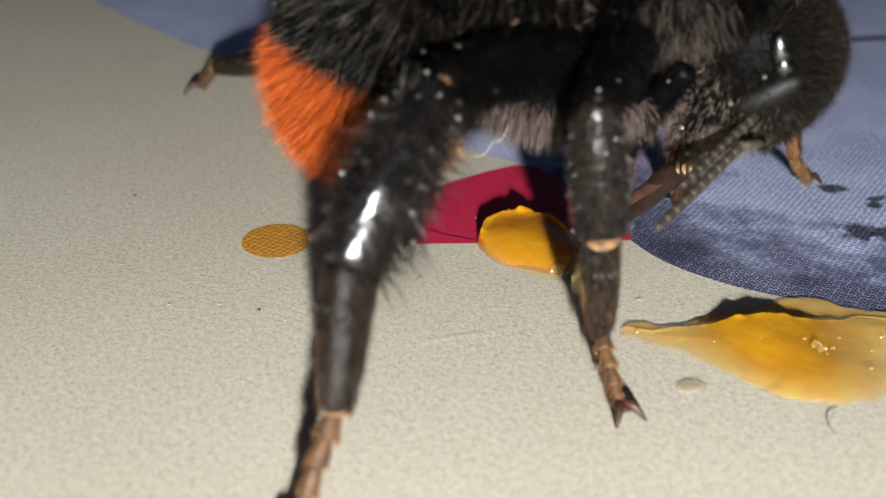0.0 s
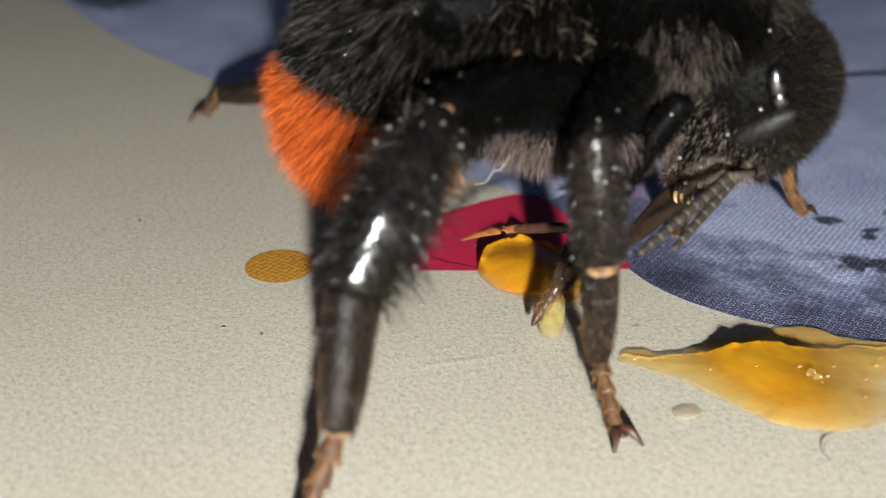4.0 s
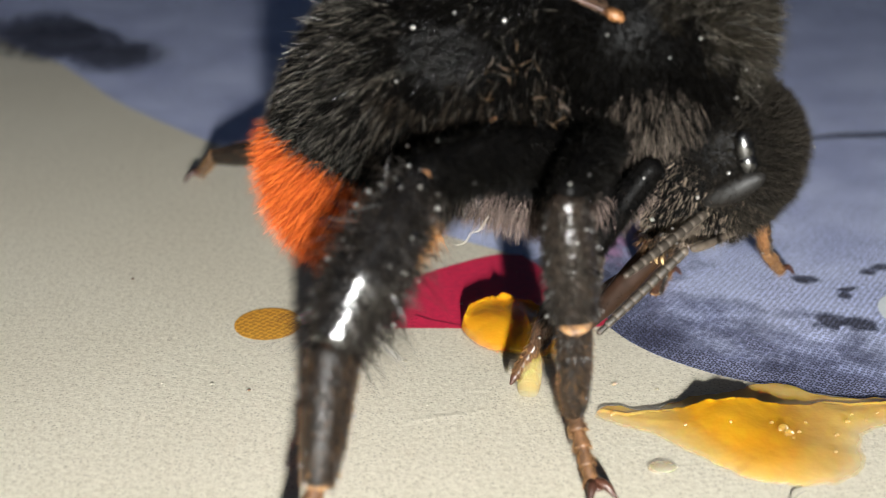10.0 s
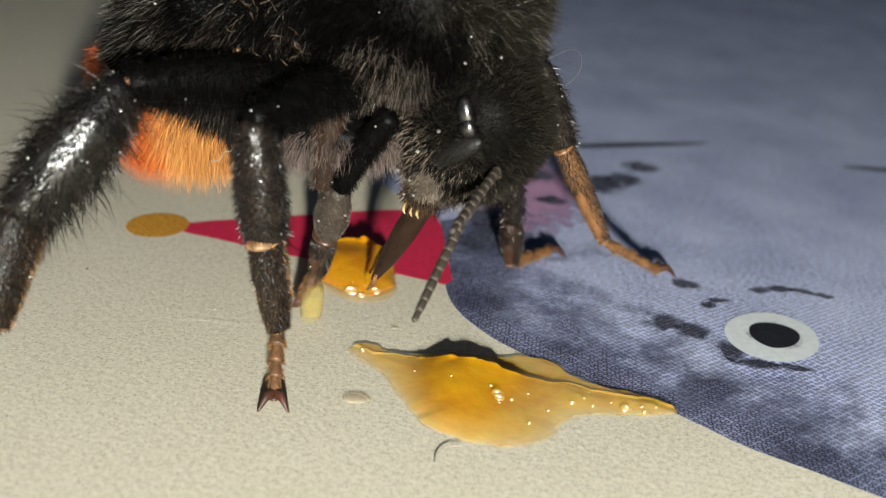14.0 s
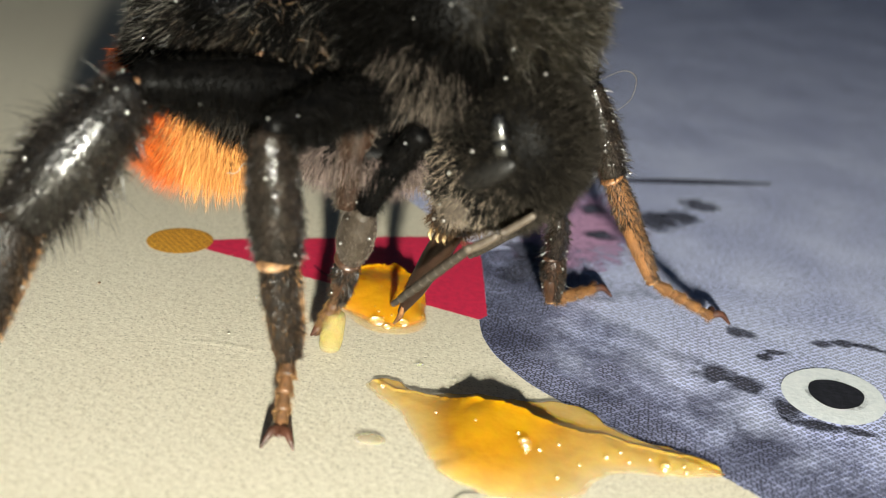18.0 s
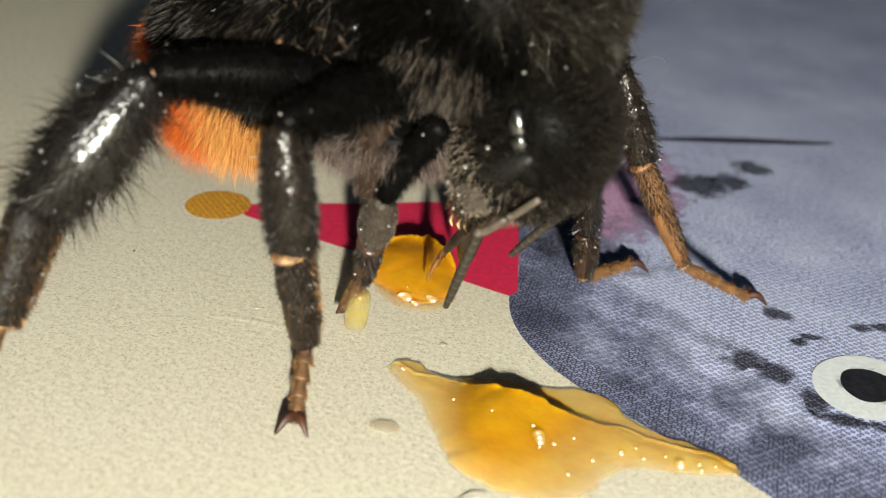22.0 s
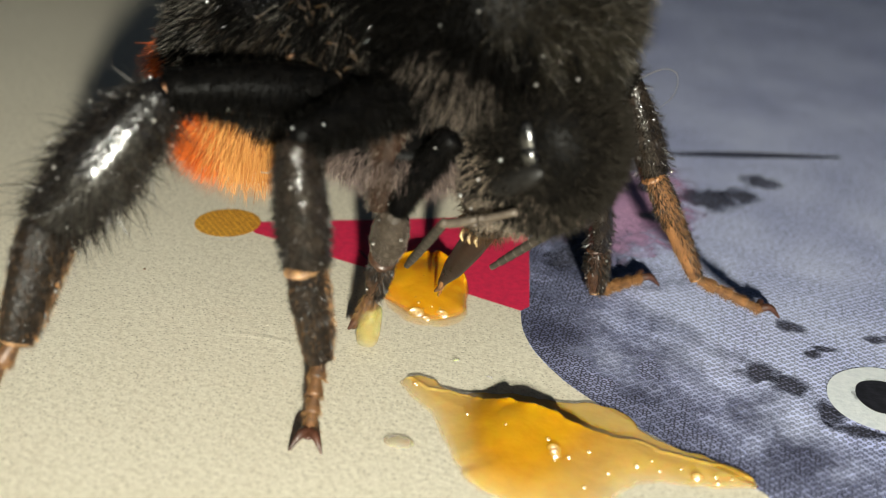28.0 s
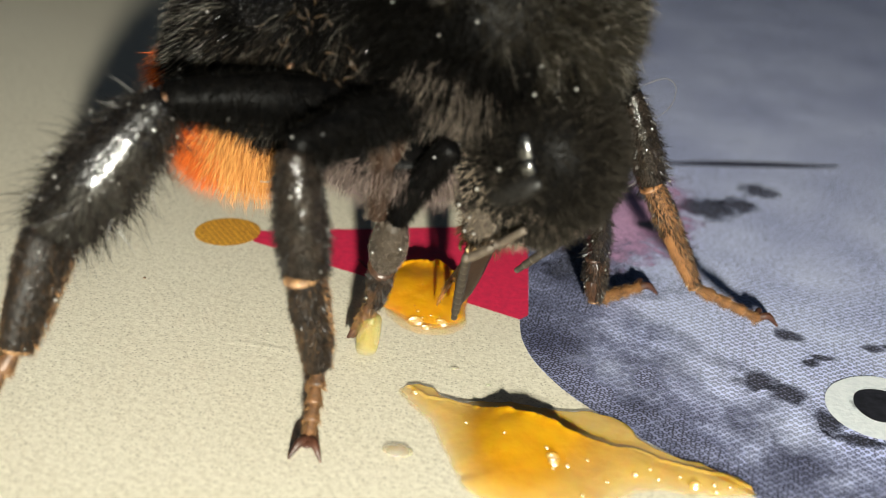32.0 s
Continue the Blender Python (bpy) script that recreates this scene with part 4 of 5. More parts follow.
    hind = (SKIN, SHIN_SKIN, FOOT_SKIN, TARSUS_SKIN, BROWN_SKIN)
    build_leg(bee, "hind_leg", [(9.2, -6.4, 8.2), (5.2, -9.8, 8.6), (3.1, -11.8, 5.2), (2.7, -12.9, 2.3), (1.8, -14.0, 0.25)], (0.72, 1.07, 0.76, 0.26), (0.78, 0.75), hind, (3600, 0.5, LEG_HAIR, 4500, BROWN_HAIR, 2600), "black hind leg with a broad shiny shin", ((0.45, 0.84, 1.0, 0.68), (0.98, 1.0, 0.85, 0.6)))
    build_leg(bee, "middle_leg", [(10.6, -6.2, 8.6), (8.75, -9.7, 8.0), (9.15, -9.6, 4.7), (9.4, -9.1, 1.75), (9.75, -10.2, 0.3)], (0.66, 0.68, 0.54, 0.22), (0.8, 0.75), dark, (4200, 0.26, LEG_HAIR, 3600, BROWN_HAIR, 2200), "dark middle leg planted on the card", ((0.6, 0.9, 1.0, 0.84), (0.9, 1.0, 0.92, 0.62)))
    build_leg(bee, "front_leg", [(11.7, -6.7, 7.8), (10.25, -6.6, 5.3), (9.6, -5.6, 3.4), (9.1, -5.0, 1.75), (8.62, -4.85, 0.72)], (0.4, 0.58, 0.36, 0.2), (0.85, 0.85), (SKIN, BULB_SKIN, BROWN_SKIN, BROWN_SKIN, BROWN_SKIN), (3200, 0.12, GREY_FUR, 2200, BROWN_HAIR, 1000), "brown front leg touching a honey drop", ((0.62, 1.0, 1.05, 0.7), (0.85, 1.0, 0.9, 0.6)))
    front, hip = LEGS[2]
    upper = limb([(9.9, -6.5, 8.0), (9.75, -6.5, 6.6), (9.75, -6.45, 5.3)], [0.55, 0.5, 0.42], 0.9)
    part("trochanter", *upper, TONGUE_SKIN, front, "brown upper joint of the front leg", origin=hip)
    part("trochanter_hair", *coat(upper, 1800, 0.22, 0.009, (0, 0, -0.6), 0.35, seed=71), GREY_FUR, front)
    amber = (SKIN, LEG_SKIN, AMBER_SKIN, AMBER_SKIN, AMBER_SKIN)
    build_leg(bee, "middle_leg", FAR_MIDDLE, (0.6, 0.48, 0.36, 0.18), (0.85, 0.75), amber, (1600, 0.35, LEG_HAIR, 2600, AMBER_HAIR, 1600), "amber-footed middle leg stretched over the blue print")
    build_leg(bee, "front_leg", FAR_FRONT, (0.5, 0.48, 0.44, 0.2), (0.8, 0.75), (LEG_SKIN, LEG_SKIN, BROWN_SKIN, AMBER_SKIN, BROWN_SKIN), (900, 0.3, LEG_HAIR, 1500, BROWN_HAIR, 900), "dark front leg bent on the blue print")
    build_leg(bee, "hind_leg", [(9.0, -1.0, 8.0), (5.0, 5.5, 7.0), (1.6, 11.6, 2.6), (-1.9, 15.0, 1.2), (-2.5, 15.1, 0.4)], (0.75, 0.8, 0.6, 0.22), (0.7, 0.7), (LEG_SKIN, LEG_SKIN, LEG_SKIN, LEG_SKIN, BROWN_SKIN), (700, 0.5, BLACK_FUR, 600, BROWN_HAIR, 1200), "black hind leg stretched out behind")
    return bee


MOUTH = np.array([12.6, -4.7, 4.6])
NECK = np.array([13.2, -4.6, 8.2])
HEAD_C = np.array([13.75, -4.95, 7.35])
FAR_MIDDLE = [(13.2, -2.0, 8.8), (15.2, -2.1, 8.7), (16.13, -1.75, 6.08), (17.67, -0.2, 2.5), (19.5, 2.85, 0.5)]
FAR_FRONT = [(13.6, -1.5, 6.0), (14.35, 0.6, 3.9), (14.3, 1.0, 2.2), (14.4, 1.25, 0.5), (15.4, 3.25, 0.35)]
MOVING = {}
LEGS = []


def build_head(bee):
    axis = np.array([2.95, -0.45, 4.6])
    hd = blob(HEAD_C, (2.65, 2.4, 1.9), axis, hint=SIDE, shape=lambda u: 0.82 + 0.26 * u)
    head = part("head", *hd, SKIN, bee, origin=NECK)
    a = axis / np.linalg.norm(axis)
    part("head_fur", *coat(hd, 44000, 0.42, 0.008, a * 0.6, 0.4, keep=lambda p: ((p - HEAD_C) @ a > -0.4) | ((p - HEAD_C) @ FWD > 0.6), seed=8), HEAD_FUR, head)
    part("face_fur", *coat(hd, 9000, 0.3, 0.008, -a * 0.7, 0.4, keep=lambda p: ((p - HEAD_C) @ a <= 0.0), seed=9), FACE_FUR, head)
    part("face_bristle", *coat(hd, 700, 0.4, 0.008, -a * 0.6, 0.5, keep=lambda p: ((p - HEAD_C) @ a < -0.9), seed=19), PALE_FUR, head, "pale bristles round the mouth")
    for k in (-1, 1):
        c = HEAD_C + SIDE * k * 1.66 - a * 0.3 + FWD * 0.85
        part("eye", *blob(c, (0.92, 0.28, 0.37), (2.6, -0.8, 1.7), rows=22, cols=28), EYE_SKIN, head, "dull dark compound eye", origin=c)
        part("eye_hair", *coat(blob(c, (1.0, 0.24, 0.42), (2.6, -0.8, 1.7)), 800, 0.3, 0.008, a * 0.5, 0.5, seed=44 + k), HEAD_FUR, head)
    cheek_c = (13.1, -5.8, 5.95)
    cheek = blob(cheek_c, (0.9, 0.5, 0.5), axis, rows=16, cols=20)
    part("cheek", *cheek, CHEEK_SKIN, head, "bare dull brown cheek below the eye", origin=cheek_c)
    part("cheek_hair", *coat(cheek, 1600, 0.26, 0.007, -a * 0.7, 0.4, seed=20), FACE_FUR, head)
    m = blob(MOUTH + np.array([0.15, 0, 0.5]), (0.72, 1.0, 0.7), FWD, rows=14, cols=18)
    part("mandible", *m, LEG_SKIN, head, "dark jaws with yellowish tips", origin=MOUTH)
    for i in range(3):
        q = MOUTH + np.array([-0.42 + 0.2 * i, -0.72 + 0.05 * i, -0.05 - 0.06 * i])
        part("jaw_tooth", *limb([q + (0.0, 0.1, 0.16), q + (-0.03, 0, 0.02), q + (0.03, 0.0, -0.13)], [0.05, 0.055, 0.02], n=4, cols=8), JAW_TIP, head, "pale yellow jaw tip", origin=q)
    part("jaw_hair", *coat(m, 1500, 0.34, 0.009, (0, 0, -0.8), 0.4, seed=12), BROWN_HAIR, head)
    # glossy bumps added to give the highlight above the eye
    for x, y, z, r in ((14.2, -6.78, 7.82, 0.4), (14.1, -6.72, 8.15, 0.6)):
        part("brow", *blob((x, y, z), (r, 0.26, 0.3), (-0.25, 0, 1), rows=16, cols=20), GLINT_BUMP_SKIN, head, "bare glossy black brow above the eye", origin=(x, y, z))
    for x, y, z in ((13.6, -6.2, 9.5), (14.3, -5.6, 9.75), (14.0, -4.6, 9.8)):
        part("ocellus", *blob((x, y, z), (0.2, 0.2, 0.17), (1, 0, 0.4), rows=12, cols=14), EYE_SKIN, head, "small glossy simple eye", origin=(x, y, z))
    MOVING["head"] = head


def build_tongue(bee):
    """Built hanging straight down from the mouth."""
    t = limb([MOUTH, MOUTH + (0, 0, -1.3), MOUTH + (0, 0, -2.5), MOUTH + (0, 0, -3.6)], [0.4, 0.39, 0.31, 0.1], 0.55)
    tongue = part("tongue", *t, TONGUE_SKIN, bee, "brown sheathed tongue dipped in honey", origin=MOUTH)
    g = limb([MOUTH + (0, 0, -3.3), MOUTH + (0.05, 0, -3.7), MOUTH + (0, 0.05, -4.1)], [0.1, 0.09, 0.04], cols=8)
    part("tongue_tip", *g, AMBER_SKIN, tongue, "orange hairy tongue tip", origin=MOUTH)
    MOVING["tongue"] = tongue
    # the thin orange tip that licks over the honey, built hanging straight down
    lick = limb([MOUTH, MOUTH + (0.12, 0, -1.3), MOUTH + (0.16, 0, -2.7), MOUTH + (0, 0, -4.0)], [0.06, 0.12, 0.12, 0.03], 0.6, cols=10)
    glossa = part("glossa", *lick, GLOSSA_SKIN, bee, "thin orange hairy tongue tip licking honey", origin=MOUTH)
    part("glossa_hair", *coat(lick, 900, 0.16, 0.007, (0, 0, -1.0), 0.3, keep=lambda p: p[:, 2] < MOUTH[2] - 1.2, seed=41), AMBER_HAIR, glossa)
    part("sheath", *limb([MOUTH, MOUTH + (0.08, 0, -0.8), MOUTH + (0.13, 0, -1.5), MOUTH + (0.16, 0.0, -2.2)], [0.16, 0.18, 0.16, 0.08], 0.65, cols=10), CLAW_SKIN, glossa, "dark tongue sheath")
    MOVING["glossa"] = glossa


def build_antenna(bee, key):
    """A stalk and ten ringed joints of one mesh, both built hanging down from the elbow's place."""
    b = np.array([14.0, -5.5, 5.6])
    way = np.array([0, 0, -1.0])
    MOVING[key + "_scape"] = part("scape", *limb([b, b + way * 1.0 + np.array([0.05, 0.0, 0.0]), b + way * 1.8 + np.array([0.03, 0, 0]), b + way * 2.05], [0.1, 0.115, 0.135, 0.1], cols=10), SCAPE_SKIN, bee, "pale grey-brown stalk of an antenna", origin=b)
    ant = part("antenna", *blob(b, (0.17, 0.14, 0.14), (0, 0, 1), rows=10, cols=12), SCAPE_SKIN, bee, "ringed grey-brown antenna", origin=b)
    step = way * 0.315
    first = part("segment", *limb([b, b + step * 0.12, b + step * 0.5, b + step * 0.9, b + step], [0.12, 0.135, 0.14, 0.138, 0.122], n=3, cols=14), ANTENNA_SKIN, ant, origin=b)
    for i in range(1, 10):
        seg = new("segment", first.data)
        seg.parent = ant
        seg.location = Vector(step * i) * MM
        k = (1.0, 1.0, 1.0, 1.0, 1.0, 1.0, 0.97, 0.92, 0.84, 0.64)[i]
        seg.scale = (k, k, 1.0)
        WORLD[seg] = b + step * i
    MOVING[key] = ant


WING = skin_material("wing_membrane", (0.07, 0.04, 0.022), (0.035, 0.02, 0.012), 0.25, 0.8)


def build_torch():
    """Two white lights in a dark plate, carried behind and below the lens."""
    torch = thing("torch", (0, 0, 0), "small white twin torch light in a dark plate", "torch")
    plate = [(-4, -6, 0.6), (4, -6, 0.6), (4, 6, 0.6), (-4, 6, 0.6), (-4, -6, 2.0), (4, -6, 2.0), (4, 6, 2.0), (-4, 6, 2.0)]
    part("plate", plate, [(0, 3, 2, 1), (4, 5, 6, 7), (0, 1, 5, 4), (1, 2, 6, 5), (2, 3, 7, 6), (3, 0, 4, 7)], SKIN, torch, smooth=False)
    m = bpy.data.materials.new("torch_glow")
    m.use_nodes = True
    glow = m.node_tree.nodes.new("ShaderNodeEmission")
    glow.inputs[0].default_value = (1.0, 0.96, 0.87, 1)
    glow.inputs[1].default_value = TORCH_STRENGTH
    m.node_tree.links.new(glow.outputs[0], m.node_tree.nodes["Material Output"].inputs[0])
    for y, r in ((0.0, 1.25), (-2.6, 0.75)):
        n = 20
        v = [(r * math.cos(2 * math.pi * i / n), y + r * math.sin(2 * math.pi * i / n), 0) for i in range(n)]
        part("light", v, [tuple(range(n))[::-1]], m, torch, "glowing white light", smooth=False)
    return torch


# ---- build ----
def build_table():
    """A plain slab with rounded corners under the card."""
    ring = []
    for cx, cy, start in ((560, 460, 0), (-540, 460, 90), (-540, -440, 180), (560, -440, 270)):
        ring += [(cx + 40 * math.cos(radians(start + a)), cy + 40 * math.sin(radians(start + a))) for a in range(0, 91, 15)]
    n = len(ring)
    levels = [(-26, 0.997), (-24, 1.0), (-3.2, 1.0), (-1.2, 0.997)]
    v = [(x * k, y * k, z) for z, k in levels for x, y in ring]
    f = grid_faces(4, n) + [tuple(range(n))[::-1], tuple(range(3 * n, 4 * n))]
    return tagged(part("ground", v, f, TABLE, smooth=False), "plain pale table surface under the card", "ground", kind="structure")


build_table()
build_page()
LOOSE = [*build_honey(), *build_litter()]
build_bee()

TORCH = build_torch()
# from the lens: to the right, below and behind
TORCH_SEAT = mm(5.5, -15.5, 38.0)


# seconds, shift in mm
HEAD_ROWS = [
    (0, 0.00, 0.00, 0.00),
    (12.5, 0.00, 0.00, 0.00),
    (13.5, -0.05, 0.00, 0.00),
    (14, -0.20, -0.05, 0.00),
    (15, -0.30, -0.10, 0.00),
    (22, -0.30, -0.10, 0.05),
    (28, -0.35, -0.10, 0.00),
    (32, -0.35, -0.10, -0.05),
]
# seconds, then base, elbow and tip in mm
NEAR_ANTENNA_ROWS = [
    (0, 14.51, -5.91, 5.60, 12.98, -7.72, 6.08, 10.60, -9.19, 4.60),
    (1, 14.51, -5.91, 5.60, 12.92, -7.62, 6.23, 10.41, -9.03, 4.92),
    (2, 14.51, -5.91, 5.60, 12.65, -7.44, 5.38, 10.48, -8.15, 3.20),
    (3, 14.51, -5.91, 5.60, 12.81, -7.57, 6.05, 10.32, -8.81, 4.55),
    (6, 14.51, -5.91, 5.60, 12.79, -7.61, 5.58, 10.57, -8.63, 3.57),
    (7, 14.51, -5.91, 5.60, 12.93, -7.64, 5.00, 11.11, -8.35, 2.51),
    (8, 14.51, -5.91, 5.60, 13.15, -7.89, 5.33, 11.29, -9.14, 3.10),
    (9, 14.51, -5.91, 5.60, 12.91, -7.72, 5.64, 10.72, -8.92, 3.69),
    (10, 14.51, -5.91, 5.60, 12.52, -7.28, 5.50, 10.21, -7.86, 3.42),
    (11, 14.51, -5.91, 5.60, 12.76, -7.57, 5.75, 10.42, -8.64, 3.91),
    (12, 14.51, -5.91, 5.60, 12.50, -7.25, 5.58, 10.12, -7.84, 3.58),
    (12.5, 14.51, -5.91, 5.60, 13.26, -7.93, 6.05, 11.15, -9.73, 4.54),
    (13, 14.49, -5.91, 5.60, 13.86, -8.19, 6.12, 12.38, -10.57, 4.66),
    (13.5, 14.46, -5.91, 5.60, 13.99, -8.22, 6.15, 12.68, -10.72, 4.72),
    (14, 14.31, -5.96, 5.60, 14.34, -8.38, 5.62, 13.76, -10.71, 3.57),
    (15, 14.70, -7.10, 6.28, 13.38, -6.65, 4.89, 11.96, -7.87, 2.25),
    (18, 15.00, -7.05, 6.32, 13.40, -7.12, 5.05, 11.36, -6.59, 2.79),
    (20, 13.80, -7.11, 6.21, 12.20, -6.44, 5.24, 10.58, -6.00, 2.64),
    (21, 13.92, -7.09, 6.33, 12.36, -6.55, 5.20, 10.82, -5.75, 2.64),
    (22, 14.63, -7.02, 6.55, 13.13, -6.94, 5.17, 12.20, -6.14, 2.34),
    (23, 14.09, -7.07, 6.44, 12.55, -6.55, 5.26, 11.12, -5.35, 2.81),
    (24, 13.97, -7.07, 6.48, 12.29, -6.53, 5.55, 10.82, -5.02, 3.30),
    (25, 14.01, -7.08, 6.36, 12.08, -7.19, 5.65, 10.42, -5.92, 3.38),
    (28, 13.74, -7.11, 6.35, 11.84, -7.17, 5.59, 10.35, -5.67, 3.35),
    (29, 14.02, -7.08, 6.37, 12.15, -7.03, 5.57, 10.64, -5.74, 3.21),
    (30, 13.98, -7.09, 6.33, 12.17, -6.89, 5.46, 10.66, -5.72, 3.03),
    (31, 14.36, -7.06, 6.35, 12.72, -6.89, 5.17, 11.89, -5.70, 2.44),
    (32, 14.02, -7.10, 6.17, 12.47, -6.87, 4.88, 11.81, -5.41, 2.25),
]
FAR_ANTENNA_ROWS = [
    (0, 14.90, -4.67, 5.60, 13.66, -6.57, 6.43, 11.35, -8.47, 5.39),
    (1, 14.90, -4.67, 5.60, 13.54, -6.48, 6.45, 11.11, -8.23, 5.43),
    (2, 14.90, -4.67, 5.60, 13.44, -6.54, 6.07, 11.13, -8.10, 4.58),
    (3, 14.90, -4.67, 5.60, 13.45, -6.48, 6.28, 11.03, -8.10, 5.04),
    (6, 14.90, -4.67, 5.60, 14.02, -6.81, 4.90, 12.68, -8.02, 2.30),
    (7, 14.90, -4.67, 5.60, 13.68, -6.68, 6.13, 11.54, -8.54, 4.72),
    (8, 14.90, -4.67, 5.60, 13.80, -6.68, 6.36, 11.68, -8.74, 5.22),
    (9, 14.90, -4.67, 5.60, 13.52, -6.55, 6.25, 11.19, -8.26, 4.98),
    (10, 14.90, -4.67, 5.60, 13.34, -6.38, 6.29, 10.82, -7.86, 5.08),
    (11, 14.90, -4.67, 5.60, 13.53, -6.51, 6.36, 11.14, -8.24, 5.22),
    (12, 14.90, -4.67, 5.60, 13.35, -6.45, 6.11, 10.93, -7.90, 4.68),
    (12.5, 14.90, -4.67, 5.60, 13.86, -6.69, 6.44, 11.77, -8.82, 5.41),
    (13, 14.87, -4.67, 5.60, 14.26, -6.81, 6.54, 12.62, -9.36, 5.63),
    (13.5, 14.85, -4.67, 5.60, 14.71, -6.85, 6.64, 13.71, -9.74, 5.84),
    (14, 14.70, -4.71, 5.60, 14.89, -6.86, 6.68, 14.41, -9.89, 5.92),
    (15, 15.81, -3.77, 6.91, 15.43, -4.81, 5.30, 14.41, -5.64, 2.46),
    (18, 14.71, -4.01, 6.79, 14.33, -5.05, 5.18, 12.62, -3.38, 3.39),
    (20, 15.01, -3.94, 6.74, 14.63, -4.98, 5.13, 12.70, -5.15, 2.75),
    (21, 14.93, -3.90, 6.88, 14.55, -4.94, 5.27, 12.88, -4.66, 2.74),
    (22, 15.47, -3.59, 7.36, 15.09, -4.63, 5.75, 13.32, -4.02, 3.37),
    (23, 15.05, -3.86, 7.01, 14.67, -4.90, 5.40, 13.21, -3.26, 3.38),
    (24, 14.42, -4.06, 6.95, 14.04, -5.10, 5.34, 12.28, -3.56, 3.47),
    (25, 14.73, -3.91, 7.06, 14.35, -4.95, 5.45, 12.15, -4.46, 3.42),
    (28, 15.09, -3.76, 7.16, 14.71, -4.80, 5.55, 12.55, -4.56, 3.43),
    (29, 15.11, -3.86, 6.92, 14.73, -4.90, 5.31, 12.45, -4.81, 3.29),
    (30, 15.44, -3.75, 7.28, 15.06, -4.79, 5.67, 12.85, -5.96, 3.60),
    (31, 15.62, -3.65, 7.14, 15.24, -4.69, 5.53, 13.78, -4.69, 2.84),
    (32, 15.69, -3.47, 7.53, 15.31, -4.51, 5.92, 13.24, -4.37, 3.71),
]
# seconds, place in mm, turn in degrees from hanging straight down
TONGUE_ROWS = [
    (0, 12.60, -4.70, 4.60, 28.5, 24.6, -4.0),
    (2, 12.60, -4.70, 4.60, 21.0, 29.7, -6.0),
    (6, 12.60, -4.70, 4.60, 40.4, 18.6, -1.5),
    (9, 12.60, -4.70, 4.60, -0.8, 30.4, -17.1),
    (12, 12.60, -4.70, 4.60, -2.4, 38.8, -18.2),
    (12.5, 12.60, -4.70, 4.60, 24.2, 21.0, -7.6),
    (13, 12.57, -4.70, 4.60, 14.0, 32.9, -9.0),
    (13.5, 12.55, -4.70, 4.60, -0.1, 32.8, -16.7),
    (14, 12.40, -4.75, 4.60, 2.4, 28.6, -15.6),
    (15, 12.30, -4.80, 4.60, 10.3, 21.9, -12.8),
    (18, 12.30, -4.80, 4.62, 3.1, 26.1, -15.3),
    (19, 12.30, -4.80, 4.63, 15.7, 27.5, -9.3),
    (20, 12.30, -4.80, 4.64, 30.9, 24.7, -2.7),
    (21, 12.30, -4.80, 4.64, 30.5, 22.0, -4.3),
    (22, 12.30, -4.80, 4.65, 32.9, 19.6, -4.5),
    (23, 12.29, -4.80, 4.64, 20.9, 24.9, -7.6),
    (24, 12.28, -4.80, 4.63, 25.1, 28.7, -4.0),
    (25, 12.28, -4.80, 4.62, 18.4, 33.6, -6.3),
    (28, 12.25, -4.80, 4.60, 20.6, 32.4, -5.3),
    (29, 12.25, -4.80, 4.59, 26.2, 28.7, -3.4),
    (30, 12.25, -4.80, 4.57, 22.7, 26.7, -6.1),
    (31, 12.25, -4.80, 4.56, 23.7, 25.4, -6.1),
    (32, 12.25, -4.80, 4.55, 21.2, 23.1, -8.0),
]
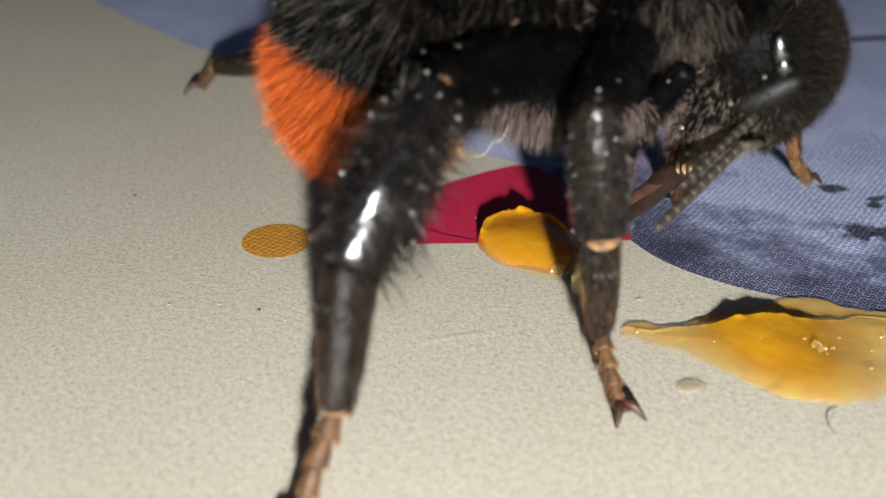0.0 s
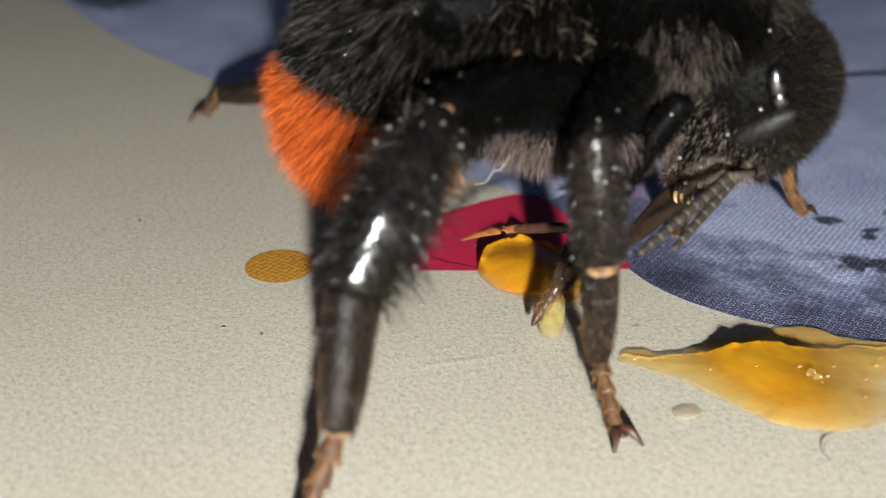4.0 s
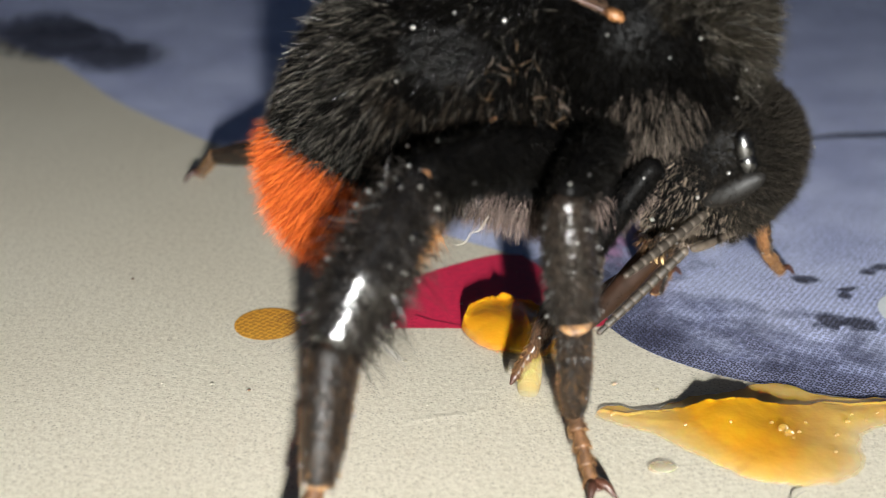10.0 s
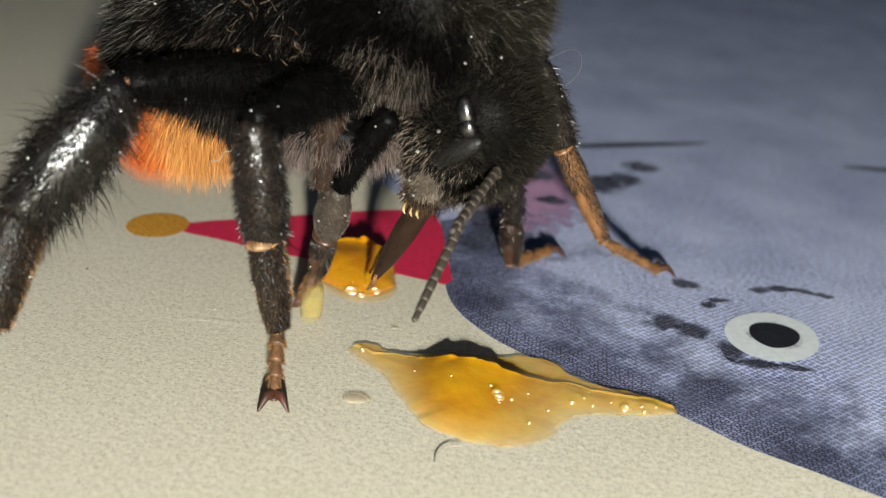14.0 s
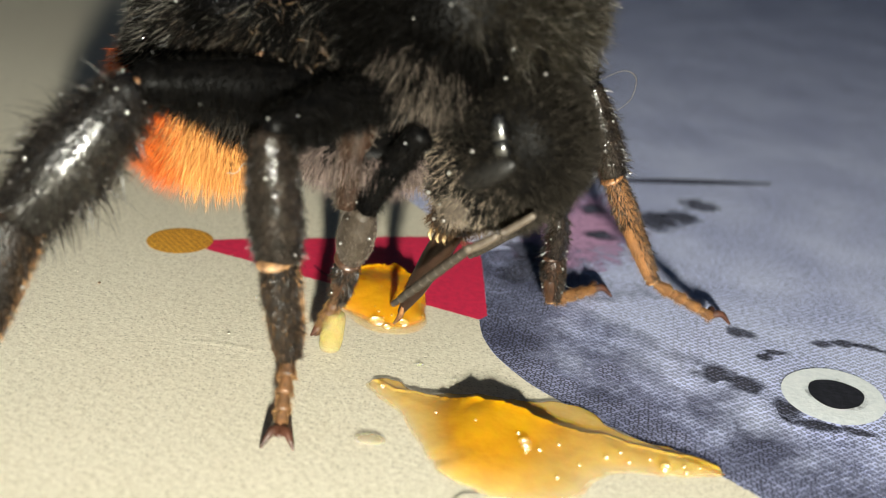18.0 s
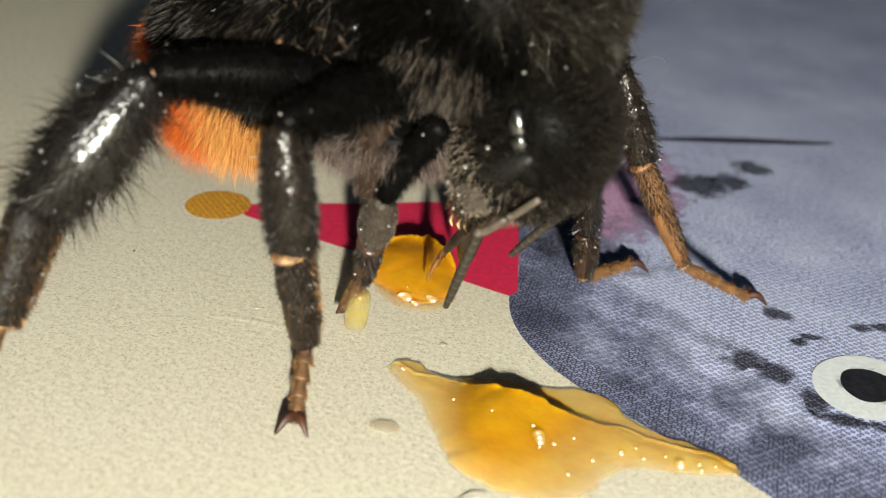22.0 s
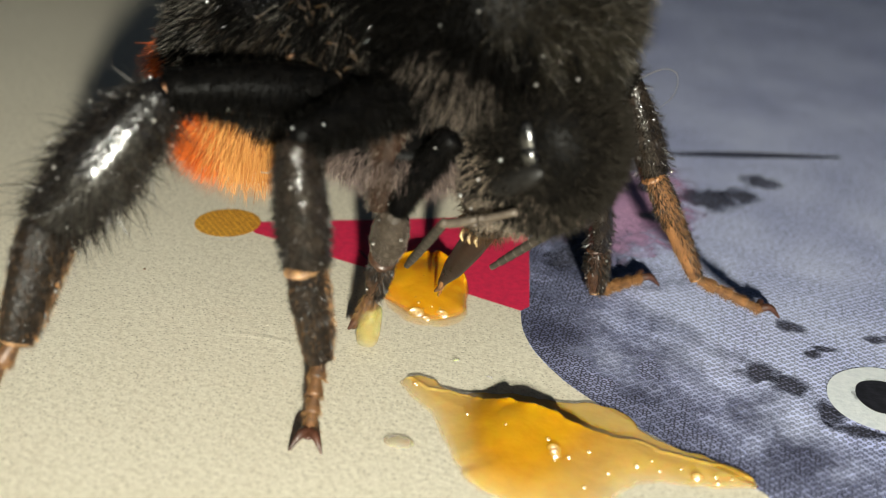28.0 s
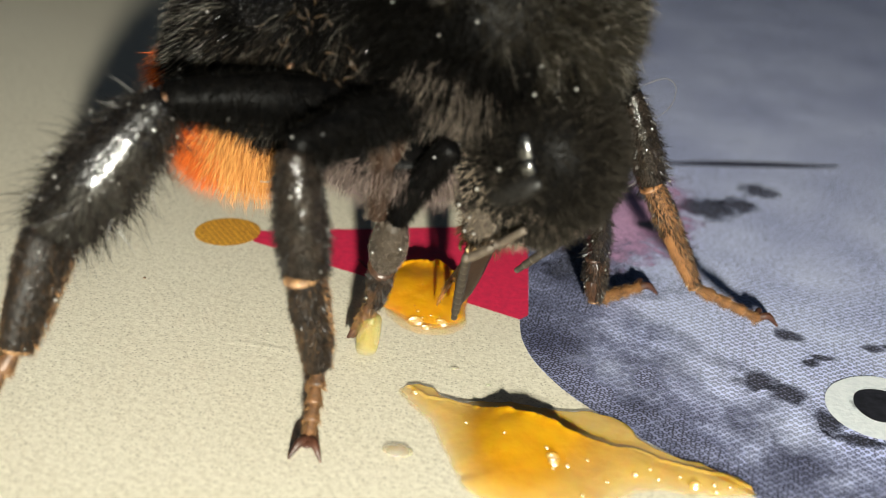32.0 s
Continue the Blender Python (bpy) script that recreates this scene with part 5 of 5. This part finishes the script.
GLOSSA_ROWS = [
    (0, 12.30, -4.35, 3.90, 0.0, -43.6, 139.8),
    (0.2, 9.85, -2.90, 2.17, -0.0, -76.5, 116.4),
    (0.5, 10.17, -2.90, 2.14, 0.0, -69.2, 111.6),
    (0.75, 9.93, -2.90, 2.13, -180.0, -75.1, 53.6),
    (1, 10.22, -2.90, 1.96, -0.0, -88.7, -145.1),
    (1.25, 10.17, -2.90, 1.83, 180.0, -81.7, 49.4),
    (1.5, 10.29, -2.90, 2.12, 0.0, -78.1, -156.5),
    (1.75, 10.65, -2.90, 1.43, 180.0, -71.2, 57.1),
    (2, 10.49, -2.90, 1.66, -0.0, -69.3, -174.6),
    (2.25, 10.21, -2.90, 1.49, -180.0, -83.8, 36.6),
    (2.5, 10.44, -2.90, 1.87, 0.0, -81.1, 178.9),
    (2.75, 10.24, -2.90, 2.18, 0.0, -69.1, 141.2),
    (3, 9.70, -2.90, 2.43, 180.0, -87.4, -33.4),
    (3.25, 9.63, -2.90, 2.70, -0.0, -79.9, 123.8),
    (3.5, 9.81, -2.90, 2.88, 0.0, -67.4, 146.5),
    (5.5, 9.49, -2.90, 1.20, 0.0, -80.0, 109.0),
    (6.2, 12.30, -4.35, 3.90, 0.0, -43.6, 139.8),
    (12, 12.30, -4.35, 3.90, 0.0, -43.6, 139.8),
    (13, 12.27, -4.35, 3.90, 0.0, -43.3, 139.4),
    (14, 12.10, -4.40, 3.90, 0.0, -42.0, 135.0),
    (20, 12.00, -4.45, 3.94, 0.0, -41.1, 131.9),
    (32, 11.95, -4.45, 3.85, 0.0, -41.7, 130.8),
]
# seconds, swing of the near front leg about its hip
FRONT_LEG_ROWS = [(0, -28), (1, -27), (2, -24), (2.5, -18), (3, -14), (3.5, -6), (5.5, 0), (32, 0)]


def motions():
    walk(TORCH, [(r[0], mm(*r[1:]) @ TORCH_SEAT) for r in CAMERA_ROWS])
    head = MOVING["head"]
    rest = head.location / MM
    walk(head, [(t, mm(rest.x + x, rest.y + y, rest.z + z)) for t, x, y, z in HEAD_ROWS])
    def hang(start, end):
        start, end = Vector(start), Vector(end)
        turn = Vector((0, 0, -1)).rotation_difference(end - start)
        return Matrix.Translation((start - Vector(BEE_BASE)) * MM) @ turn.to_matrix().to_4x4()

    for key, rows in (("antenna_near", NEAR_ANTENNA_ROWS), ("antenna_far", FAR_ANTENNA_ROWS)):
        walk(MOVING[key + "_scape"], [(r[0], hang(r[1:4], r[4:7])) for r in rows])
        walk(MOVING[key], [(r[0], hang(r[4:7], r[7:10])) for r in rows])
    for key, rows in (("tongue", TONGUE_ROWS), ("glossa", GLOSSA_ROWS)):
        walk(MOVING[key], [(r[0], mm(r[1] - BEE_BASE[0], r[2] - BEE_BASE[1], r[3] - BEE_BASE[2], *r[4:])) for r in rows])
    leg, hip = LEGS[2]
    at = leg.location / MM
    walk(leg, [(t, mm(at.x, at.y, at.z, 0, 0, a)) for t, a in FRONT_LEG_ROWS])
    drop = LOOSE[2]
    stand = drop.matrix_basis.copy()
    pivot = Matrix.Translation(Vector(hip) * MM)
    walk(drop, [(t, pivot @ pose(0, 0, 0, 0, 0, a) @ pivot.inverted() @ stand) for t, a in FRONT_LEG_ROWS])


motions()
